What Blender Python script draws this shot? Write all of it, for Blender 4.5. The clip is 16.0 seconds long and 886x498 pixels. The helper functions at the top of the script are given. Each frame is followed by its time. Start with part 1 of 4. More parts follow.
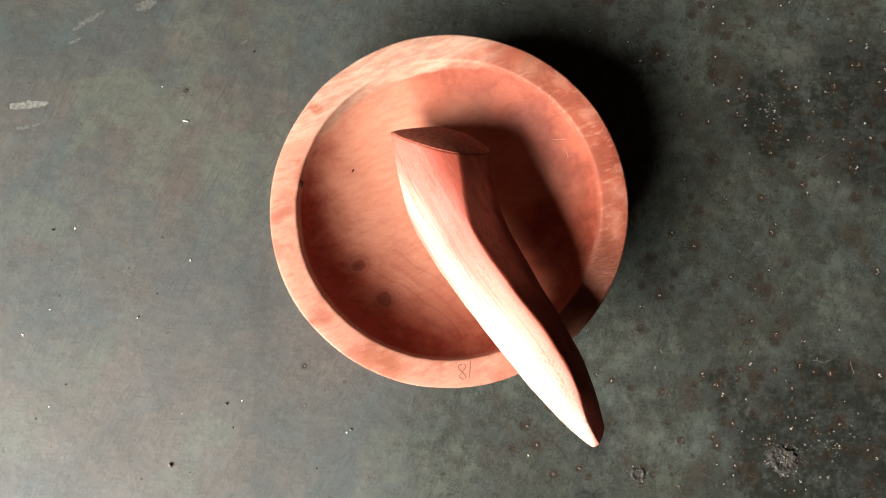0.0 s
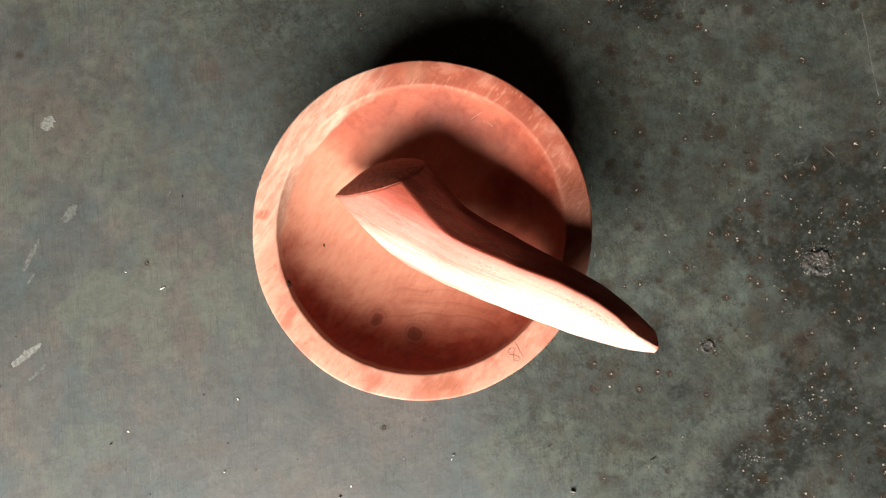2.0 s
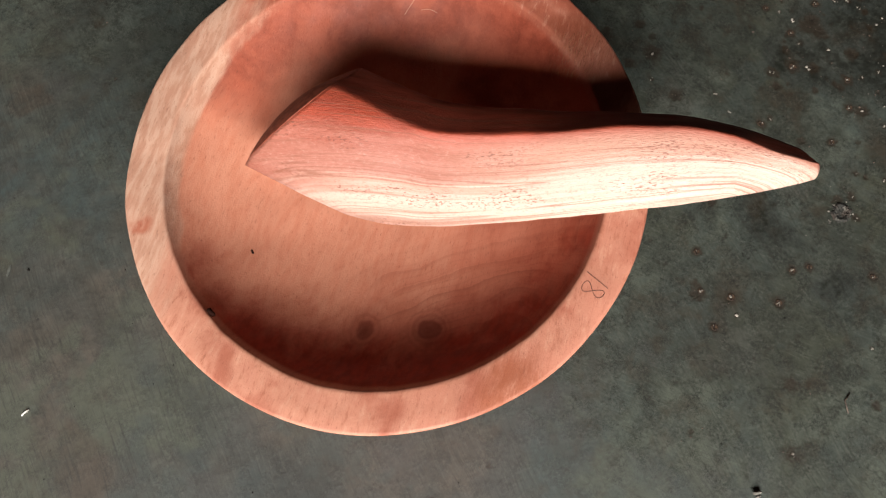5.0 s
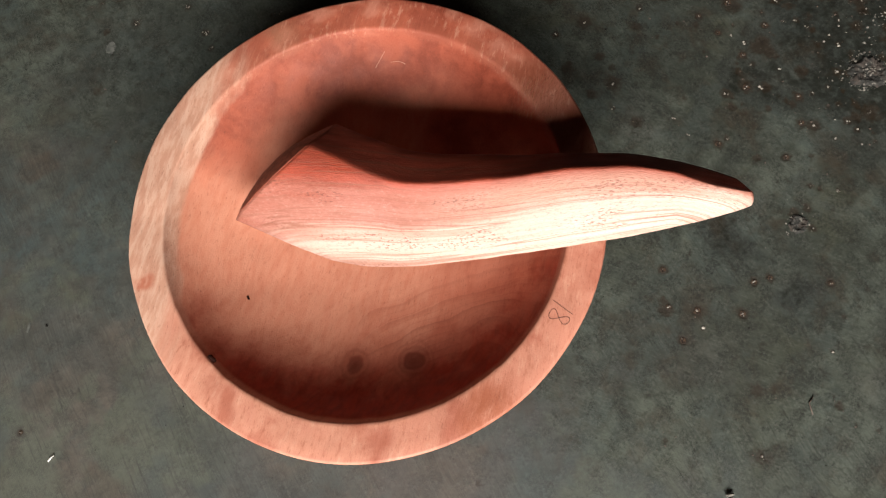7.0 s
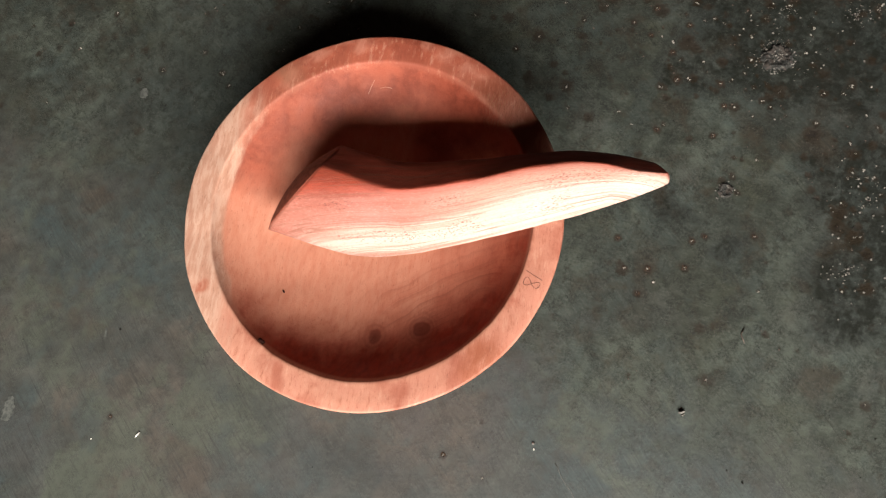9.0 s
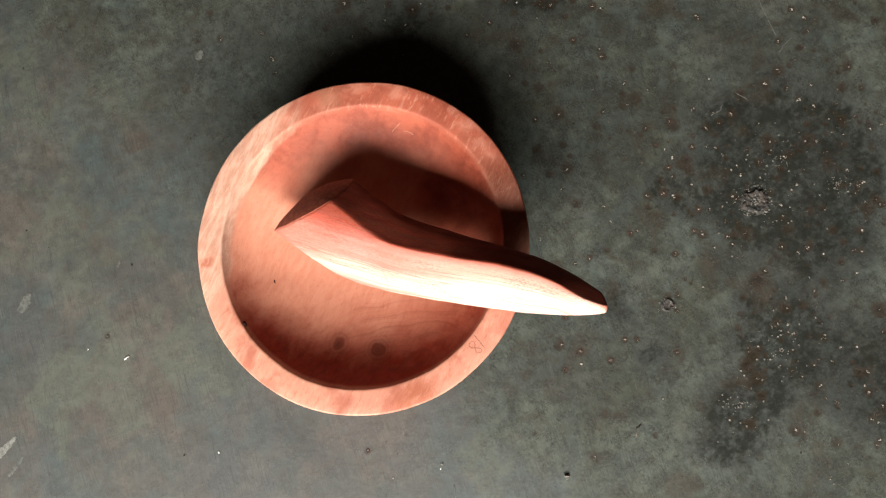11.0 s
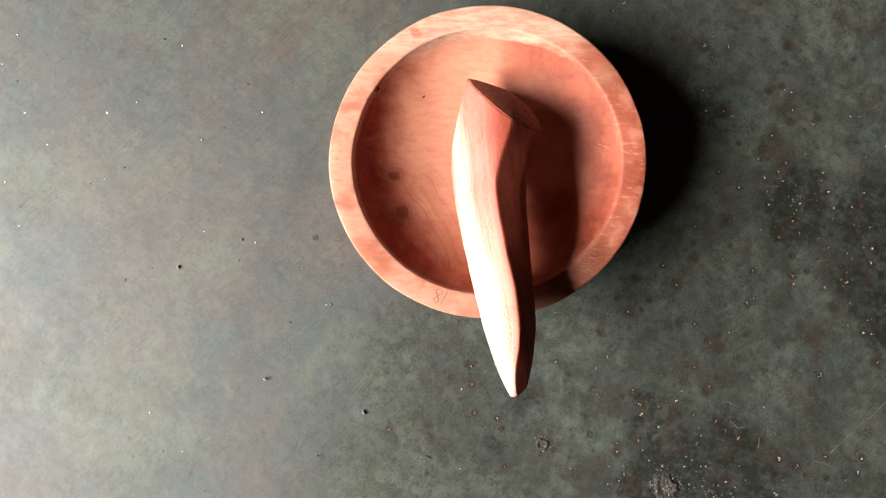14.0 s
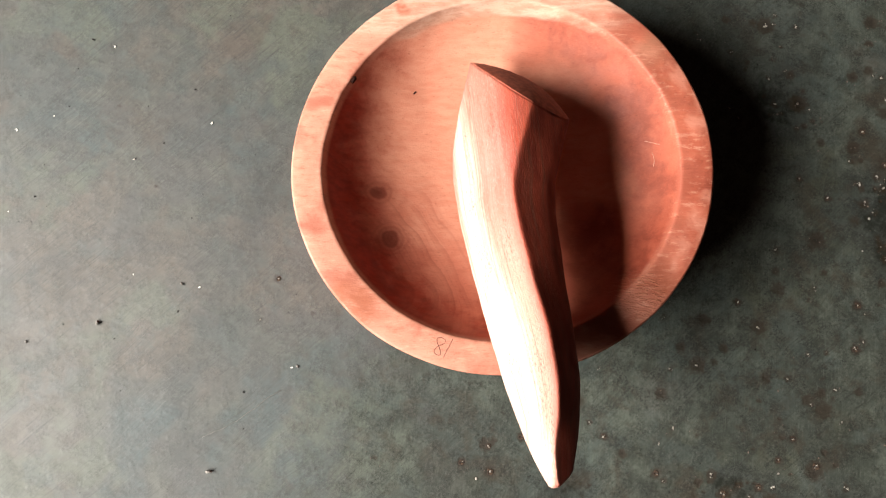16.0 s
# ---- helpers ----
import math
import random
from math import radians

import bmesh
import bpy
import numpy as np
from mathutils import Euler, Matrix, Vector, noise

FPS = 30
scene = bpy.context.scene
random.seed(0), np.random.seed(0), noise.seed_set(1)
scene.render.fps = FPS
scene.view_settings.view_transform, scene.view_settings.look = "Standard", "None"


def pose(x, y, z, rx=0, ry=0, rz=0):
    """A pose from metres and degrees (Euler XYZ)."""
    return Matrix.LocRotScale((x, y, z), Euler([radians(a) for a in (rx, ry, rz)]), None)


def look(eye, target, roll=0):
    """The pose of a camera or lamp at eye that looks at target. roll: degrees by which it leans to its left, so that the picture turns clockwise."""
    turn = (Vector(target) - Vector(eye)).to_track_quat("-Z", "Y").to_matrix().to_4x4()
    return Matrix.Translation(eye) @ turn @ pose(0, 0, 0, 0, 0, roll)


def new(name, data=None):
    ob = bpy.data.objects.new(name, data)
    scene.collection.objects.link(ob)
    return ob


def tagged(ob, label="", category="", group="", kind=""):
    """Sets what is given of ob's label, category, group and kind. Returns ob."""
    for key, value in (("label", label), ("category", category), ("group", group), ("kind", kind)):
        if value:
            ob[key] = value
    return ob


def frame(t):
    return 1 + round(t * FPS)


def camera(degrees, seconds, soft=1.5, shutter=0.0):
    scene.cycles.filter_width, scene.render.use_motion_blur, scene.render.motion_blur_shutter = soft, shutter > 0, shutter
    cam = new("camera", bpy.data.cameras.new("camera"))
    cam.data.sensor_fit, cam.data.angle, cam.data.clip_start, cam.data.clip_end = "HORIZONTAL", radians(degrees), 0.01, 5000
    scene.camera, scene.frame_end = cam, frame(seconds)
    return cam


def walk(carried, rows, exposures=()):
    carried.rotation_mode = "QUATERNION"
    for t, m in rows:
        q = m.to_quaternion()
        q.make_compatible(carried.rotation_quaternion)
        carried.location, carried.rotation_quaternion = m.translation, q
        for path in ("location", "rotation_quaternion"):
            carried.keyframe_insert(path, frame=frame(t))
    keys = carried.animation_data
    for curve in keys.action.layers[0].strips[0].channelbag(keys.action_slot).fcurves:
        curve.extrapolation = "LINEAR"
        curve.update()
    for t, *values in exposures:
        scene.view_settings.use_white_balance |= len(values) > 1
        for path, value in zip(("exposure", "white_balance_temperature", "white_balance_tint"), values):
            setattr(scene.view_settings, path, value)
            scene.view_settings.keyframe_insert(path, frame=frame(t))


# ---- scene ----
# ---------------------------------------------------------------- camera
cam = camera(66.8, 16.0, soft=1.3)
PATH = [
    (0, -0.0055, -0.0620, 0.3747, 6.81, -0.56, 0.00),
    (0.5, -0.0021, -0.0551, 0.3750, 7.20, 0.33, -11.49),
    (1, 0.0119, -0.0543, 0.3808, 7.21, 0.97, -20.25),
    (1.5, 0.0066, -0.0503, 0.3815, 6.12, 1.57, -26.42),
    (2, 0.0034, -0.0523, 0.3925, 5.06, 2.83, -31.78),
    (2.5, -0.0143, -0.0374, 0.3803, 6.22, 2.49, -35.71),
    (3, -0.0340, -0.0332, 0.3411, 6.75, 0.81, -41.28),
    (3.5, -0.0399, -0.0303, 0.2993, 7.15, 0.42, -48.14),
    (4, -0.0371, -0.0335, 0.2776, 9.14, 1.08, -52.58),
    (4.5, -0.0376, -0.0449, 0.2653, 13.76, 0.81, -53.19),
    (5, -0.0561, -0.0839, 0.2515, 17.02, 2.49, -51.30),
    (5.2, -0.0605, -0.0975, 0.2517, 18.21, 2.70, -50.35),
    (7.3, -0.0413, -0.0929, 0.2837, 17.14, 5.27, -55.37),
    (7.5, -0.0431, -0.0943, 0.2949, 17.10, 5.42, -55.92),
    (8, -0.0436, -0.1040, 0.3059, 18.12, 5.54, -57.58),
    (8.5, -0.0465, -0.1162, 0.3172, 17.02, 5.55, -58.79),
    (9, -0.0497, -0.1119, 0.3308, 15.45, 6.91, -59.39),
    (9.5, -0.0388, -0.1091, 0.3456, 13.73, 7.13, -59.03),
    (9.7, -0.0306, -0.1036, 0.3530, 12.41, 6.86, -58.68),
    (11.8, 0.0192, -0.0879, 0.4016, 7.02, 1.91, -22.94),
    (12, 0.0165, -0.0857, 0.4010, 6.53, 1.12, -16.86),
    (12.5, 0.0120, -0.0695, 0.4097, 7.14, 0.38, -3.01),
    (13, 0.0140, -0.0760, 0.4111, 5.17, -0.80, 11.29),
    (13.5, 0.0098, -0.0773, 0.4162, 3.33, -0.45, 20.96),
    (14, 0.0101, -0.0750, 0.4213, 3.12, 0.41, 24.50),
    (14.5, 0.0118, -0.0718, 0.4220, 2.63, 0.57, 28.06),
    (15, 0.0097, -0.0706, 0.4147, 3.81, 0.48, 27.81),
    (15.5, 0.0076, -0.0715, 0.3769, 6.45, 0.51, 25.26),
    (16, 0.0176, -0.0901, 0.3188, 10.47, 1.04, 22.95),
]
EXPOSURES = [(0.0, -0.15), (2.5, -0.06), (3.5, -0.45), (4.0, -0.56), (5.0, -0.80), (7.5, -0.70), (9.7, -0.50), (11.8, -0.10), (14.0, -0.03), (16.0, -0.04)]
walk(cam, [(t, pose(x, y, z, rx, ry, rz)) for t, x, y, z, rx, ry, rz in PATH], EXPOSURES)

# ---------------------------------------------------------------- world and daylight
# The light is daylight from one open window in a dark room, which is laid out along the window's direction.
WINDOW_ANGLE = 219.0        # where the window lies from the bowl, degrees from +x
WINDOW_FAR = 1.20           # bowl to window wall
WINDOW_W, WINDOW_LOW, WINDOW_TOP = 1.20, 0.36, 1.21
ROOM = pose(0, 0, 0, 0, 0, WINDOW_ANGLE - 270.0)    # local -y looks at the window

world = bpy.data.worlds.new("sky")
scene.world = world
world.use_nodes = True
wn = world.node_tree.nodes
sky = wn.new("ShaderNodeTexSky")
sky.sky_type, sky.sun_disc = "NISHITA", False
sky.sun_elevation, sky.sun_rotation = radians(50), radians(20)
wn["Background"].inputs["Strength"].default_value = 0.04
world.node_tree.links.new(sky.outputs[0], wn["Background"].inputs["Color"])

sun = new("sun", bpy.data.lights.new("sun", "SUN"))
sun.data.energy, sun.data.angle, sun.data.color = 2.0, radians(0.5), (1.0, 0.95, 0.88)
sun.matrix_world = look((1.5, 1.2, 4.0), (0, 0, 0))

daylight = new("window_daylight", bpy.data.lights.new("window_daylight", "AREA"))
daylight.data.shape, daylight.data.size, daylight.data.size_y = "RECTANGLE", WINDOW_W, WINDOW_TOP - WINDOW_LOW
daylight.data.energy, daylight.data.color = 190.0, (1.0, 0.972, 0.93)
daylight.matrix_world = ROOM @ pose(0, -WINDOW_FAR - 0.02, (WINDOW_LOW + WINDOW_TOP) / 2, 90, 0, 0)


# ---------------------------------------------------------------- node helpers
class Nodes:
    """Short hand for building one node material."""

    def __init__(self, name, roughness=0.6):
        self.mat = bpy.data.materials.new(name)
        self.mat.use_nodes = True
        self.tree = self.mat.node_tree
        self.bsdf = self.tree.nodes["Principled BSDF"]
        self.bsdf.inputs["Roughness"].default_value = roughness
        self.coord = self.tree.nodes.new("ShaderNodeTexCoord").outputs["Object"]

    def link(self, a, b):
        self.tree.links.new(a, b)

    def put(self, socket, v):
        if isinstance(v, bpy.types.NodeSocket):
            self.link(v, socket)
        elif isinstance(v, (tuple, list)) and len(v) == 3 and socket.type == "RGBA":
            socket.default_value = (*v, 1.0)
        else:
            socket.default_value = v

    def mapping(self, loc=(0, 0, 0), rot=(0, 0, 0), scale=(1, 1, 1), src=None):
        if any(rot) and scale != (1, 1, 1):
            src = self.mapping(rot=rot, src=src)
            rot = (0, 0, 0)
        n = self.tree.nodes.new("ShaderNodeMapping")
        n.vector_type = "POINT"
        n.inputs["Location"].default_value = loc
        n.inputs["Rotation"].default_value = [radians(a) for a in rot]
        n.inputs["Scale"].default_value = scale
        self.link(src or self.coord, n.inputs["Vector"])
        return n.outputs[0]

    def noise(self, scale, detail=4.0, rough=0.55, vec=None, distortion=0.0):
        n = self.tree.nodes.new("ShaderNodeTexNoise")
        n.inputs["Scale"].default_value = scale
        n.inputs["Detail"].default_value = detail
        n.inputs["Roughness"].default_value = rough
        n.inputs["Distortion"].default_value = distortion
        self.link(vec or self.coord, n.inputs["Vector"])
        return n.outputs["Fac"]

    def math(self, op, a, b=0.0, clamp=False):
        n = self.tree.nodes.new("ShaderNodeMath")
        n.operation, n.use_clamp = op, clamp
        self.put(n.inputs[0], a)
        self.put(n.inputs[1], b)
        return n.outputs[0]

    def ramp(self, v, lo, hi, to_lo=0.0, to_hi=1.0):
        n = self.tree.nodes.new("ShaderNodeMapRange")
        n.interpolation_type = "SMOOTHSTEP"
        self.put(n.inputs["Value"], v)
        for k, x in (("From Min", lo), ("From Max", hi), ("To Min", to_lo), ("To Max", to_hi)):
            n.inputs[k].default_value = x
        return n.outputs["Result"]

    def mix(self, fac, a, b, blend="MIX"):
        n = self.tree.nodes.new("ShaderNodeMix")
        n.data_type, n.blend_type = "RGBA", blend
        self.put(n.inputs[0], fac)
        self.put(n.inputs[6], a)
        self.put(n.inputs[7], b)
        return n.outputs[2]

    def attribute(self, name):
        n = self.tree.nodes.new("ShaderNodeAttribute")
        n.attribute_name = name
        return n.outputs["Fac"]

    def axis(self, loc, normal, vec=None):
        """Signed distance from a plane through loc."""
        n = self.tree.nodes.new("ShaderNodeVectorMath")
        n.operation = "DOT_PRODUCT"
        self.link(vec or self.coord, n.inputs[0])
        n.inputs[1].default_value = normal
        return self.math("SUBTRACT", n.outputs["Value"], sum(a * b for a, b in zip(loc, normal)))

    def far(self, point, vec=None, scale=(1, 1, 1)):
        """Distance from a point."""
        m = self.mapping(loc=tuple(-p * s for p, s in zip(point, scale)), scale=scale, src=vec)
        n = self.tree.nodes.new("ShaderNodeVectorMath")
        n.operation = "LENGTH"
        self.link(m, n.inputs[0])
        return n.outputs["Value"]

    def warped(self, scale, amount, vec=None):
        """Coordinates pushed about by a noise."""
        n = self.tree.nodes.new("ShaderNodeTexNoise")
        n.inputs["Scale"].default_value = scale
        n.inputs["Detail"].default_value = 2.0
        self.link(vec or self.coord, n.inputs["Vector"])
        s = self.tree.nodes.new("ShaderNodeVectorMath")
        s.operation = "MULTIPLY_ADD"
        self.link(n.outputs["Color"], s.inputs[0])
        s.inputs[1].default_value = (amount,) * 3
        self.link(vec or self.coord, s.inputs[2])
        return s.outputs[0]

    def bump(self, height, distance, strength=1.0, under=None):
        n = self.tree.nodes.new("ShaderNodeBump")
        n.inputs["Strength"].default_value = strength
        n.inputs["Distance"].default_value = distance
        self.link(height, n.inputs["Height"])
        if under is not None:
            self.link(under, n.inputs["Normal"])
        return n.outputs[0]

    def done(self, color, roughness=None, normal=None):
        self.put(self.bsdf.inputs["Base Color"], color)
        if roughness is not None:
            self.put(self.bsdf.inputs["Roughness"], roughness)
        if normal is not None:
            self.link(normal, self.bsdf.inputs["Normal"])
        return self.mat


# ---------------------------------------------------------------- materials
def bowl_wood():
    m = Nodes("bowl_wood", 0.6)
    m.bsdf.inputs["Specular IOR Level"].default_value = 0.18
    grain = m.mapping(rot=(0, 0, -22), src=m.warped(16, 0.010))
    blotch = m.noise(48, 5, 0.66, m.warped(60, 0.012))
    color = m.mix(m.ramp(blotch, 0.34, 0.62), (0.205, 0.046, 0.0235), (0.290, 0.081, 0.046))
    broad = m.noise(18, 3, 0.55, m.mapping(loc=(2, 5, 1)))
    color = m.mix(m.ramp(broad, 0.44, 0.64, 0.0, 0.5), color, (0.325, 0.108, 0.066))
    streak = m.noise(1.0, 5, 0.62, m.mapping(scale=(90, 380, 300), src=grain))
    color = m.mix(m.ramp(streak, 0.54, 0.72, 0.0, 0.26), color, (0.119, 0.020, 0.0095))
    color = m.mix(m.ramp(streak, 0.46, 0.27, 0.0, 0.34), color, (0.316, 0.089, 0.053))
    # paler towards the sapwood edge, which also brightens the lit floor of the bowl
    inside = m.math("ADD", m.axis((0, 0, 0), (-0.50, 0.87, 0.0)), m.ramp(broad, 0.3, 0.7, -0.02, 0.02))
    color = m.mix(m.ramp(inside, -0.062, 0.006, 0.0, 0.85), color, m.mix(m.ramp(streak, 0.38, 0.66), (0.450, 0.196, 0.125), (0.415, 0.162, 0.099)))
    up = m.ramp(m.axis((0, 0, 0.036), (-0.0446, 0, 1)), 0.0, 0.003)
    # redder heartwood past the knots, spread along the window-side wall to deepen its shade
    heart_shade = m.math("ADD", m.math("ADD", m.axis((0, 0, 0), (-0.45, -0.396, 0.0)), m.far((0, 0, 0), None, (0.6, 0.6, 0.0))), m.ramp(blotch, 0.3, 0.7, 0.007, -0.007))
    red = m.math("MULTIPLY", m.math("SUBTRACT", 1.0, up), m.ramp(heart_shade, 0.050, 0.084, 0.0, 0.94))
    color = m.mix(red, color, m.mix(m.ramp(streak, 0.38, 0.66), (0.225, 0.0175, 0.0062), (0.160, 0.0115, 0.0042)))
    # darker red wood towards +x +y; it also deepens the pestle's shadow
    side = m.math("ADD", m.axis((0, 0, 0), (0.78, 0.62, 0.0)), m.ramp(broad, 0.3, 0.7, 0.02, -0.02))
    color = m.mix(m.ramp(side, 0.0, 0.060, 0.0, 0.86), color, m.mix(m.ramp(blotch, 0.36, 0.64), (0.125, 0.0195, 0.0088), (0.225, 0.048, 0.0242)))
    # annual rings swing in wavy lines round the knots
    wave = m.warped(150, 0.0016, m.warped(24, 0.020))
    d = m.far((0.038, 0.067, 0.030), m.mapping(rot=(0, 0, -165), src=wave), (0.75, 1.4, 0.9))
    for pitch, lo, hi, strength in ((120.0, 0.60, 0.96, 0.28), (310.0, 0.66, 0.95, 0.17)):
        saw = m.math("FRACT", m.math("MULTIPLY", d, pitch))
        line = m.math("MULTIPLY", m.ramp(saw, lo, hi), m.ramp(saw, 1.0, 0.985))
        line = m.math("MULTIPLY", line, m.ramp(m.noise(34, 2, 0.5, m.mapping(loc=(pitch, 0, 0))), 0.38, 0.60, 0.1, 1.0))
        line = m.math("MULTIPLY", line, m.ramp(d, 0.105, 0.05, 0.0, 1.0))
        color = m.mix(m.math("MULTIPLY", line, strength), color, (0.114, 0.0181, 0.0083))
        pale = m.math("MULTIPLY", m.math("MULTIPLY", m.ramp(saw, 0.0, 0.06), m.ramp(saw, 0.55, 0.06)), m.ramp(d, 0.105, 0.05, 0.0, 1.0))
        color = m.mix(m.math("MULTIPLY", m.math("SUBTRACT", 1.0, red), m.math("MULTIPLY", pale, strength * 0.6)), color, (0.332, 0.096, 0.056))
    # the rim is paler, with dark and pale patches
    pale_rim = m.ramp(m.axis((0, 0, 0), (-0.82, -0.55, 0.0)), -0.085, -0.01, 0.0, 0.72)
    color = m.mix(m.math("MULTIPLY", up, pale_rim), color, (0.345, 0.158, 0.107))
    scuff = m.noise(1.0, 5, 0.75, m.mapping(scale=(130, 420, 200), src=grain))
    color = m.mix(m.math("MULTIPLY", up, m.ramp(scuff, 0.52, 0.66, 0.0, 0.45)), color, (0.190, 0.058, 0.030))
    color = m.mix(m.math("MULTIPLY", up, m.ramp(scuff, 0.47, 0.34, 0.0, 0.35)), color, (0.440, 0.250, 0.172))
    patch = m.noise(42, 4, 0.55, m.warped(40, 0.016, m.mapping(loc=(1, 3, 2))))
    color = m.mix(m.math("MULTIPLY", up, m.ramp(patch, 0.47, 0.66, 0.0, 0.7)), color, (0.200, 0.051, 0.029))
    color = m.mix(m.math("MULTIPLY", up, m.ramp(patch, 0.48, 0.36, 0.0, 0.6)), color, (0.340, 0.137, 0.091))
    # pale sapwood along one edge of the plank
    edge = m.math("ADD", m.axis((0, 0, 0), (-0.46, 0.89, 0.0)), m.ramp(m.noise(1.0, 5, 0.65, m.mapping(scale=(18, 130, 60), src=grain)), 0.25, 0.75, -0.005, 0.005))
    edge = m.math("ADD", edge, m.ramp(m.axis((0, 0, 0.0365), (-0.0446, 0, 1)), -0.010, 0.0, -0.050, 0.0))
    color = m.mix(m.ramp(edge, 0.056, 0.070, 0.0, 0.85), color, m.mix(m.ramp(streak, 0.40, 0.62), (0.385, 0.240, 0.172), (0.306, 0.163, 0.110)))
    # darker blotches on the rim
    blob = m.warped(70, 0.016)
    for x, y, r, shade in ((-0.0676, 0.0527, 0.0052, (0.235, 0.066, 0.036)), (0.0437, 0.0743, 0.0100, (0.200, 0.080, 0.046)), (-0.0315, -0.0803, 0.0110, (0.215, 0.063, 0.031)), (0.0800, -0.0235, 0.0090, (0.160, 0.040, 0.019))):
        d = m.far((x + 0.008, y + 0.008, 0.0), blob, (1, 1, 0))
        color = m.mix(m.math("MULTIPLY", up, m.math("MULTIPLY", m.ramp(d, r * 1.25, r * 0.4, 0.0, 0.85), m.ramp(scuff, 0.34, 0.60, 0.45, 1.0))), color, shade)
    # two knots in the floor of the bowl
    wob = m.warped(90, 0.005)
    for x, y, r in ((-0.0468, -0.0282, 0.0036), (-0.0332, -0.0464, 0.0046)):
        d = m.far((x + 0.0025, y + 0.0025, 0.0), wob, (1, 1, 0))
        ring = m.math("SINE", m.math("MULTIPLY", d, 2600.0))
        color = m.mix(m.math("MULTIPLY", m.ramp(d, r * 2.8, r * 0.5, 0.0, 0.6), m.ramp(ring, -1, 1, 0.55, 1.0)), color, (0.110, 0.0165, 0.0070))
        color = m.mix(m.ramp(d, r * 1.2, r * 0.4, 0.0, 0.72), color, (0.084, 0.0130, 0.0059))
    # torn end grain on the rim
    torn = m.math("MULTIPLY", m.ramp(m.far((0.0765, -0.0285, 0.0), wob, (1, 1, 0)), 0.013, 0.005), m.ramp(m.noise(1.0, 3, 0.7, m.mapping(rot=(0, 0, -12), scale=(250, 1100, 300))), 0.5, 0.62))
    color = m.mix(m.math("MULTIPLY", torn, 0.6), color, (0.279, 0.108, 0.057))
    # fine hairs of grain and open pores
    hair = m.noise(1.0, 4, 0.7, m.mapping(scale=(160, 2200, 1600), src=grain))
    color = m.mix(m.ramp(hair, 0.52, 0.70, 0.0, 0.18), color, (0.135, 0.023, 0.0118))
    color = m.mix(m.math("MULTIPLY", m.math("SUBTRACT", 1.0, red), m.ramp(hair, 0.46, 0.30, 0.0, 0.20)), color, (0.355, 0.120, 0.076))
    pores = m.noise(1.0, 2, 0.5, m.mapping(scale=(500, 1900, 1500), src=grain))
    color = m.mix(m.ramp(pores, 0.62, 0.71, 0.0, 0.28), color, (0.073, 0.0153, 0.0071))
    b = m.bump(streak, 0.00015, 0.6)
    b = m.bump(hair, 0.0001, 0.6, b)
    b = m.bump(m.noise(1300, 2, 0.6), 0.0001, 0.7, b)
    b = m.bump(torn, 0.0006, 0.6, b)
    rough = m.ramp(m.noise(120, 3), 0.3, 0.7, 0.5, 0.68)
    return m.done(color, rough, b)


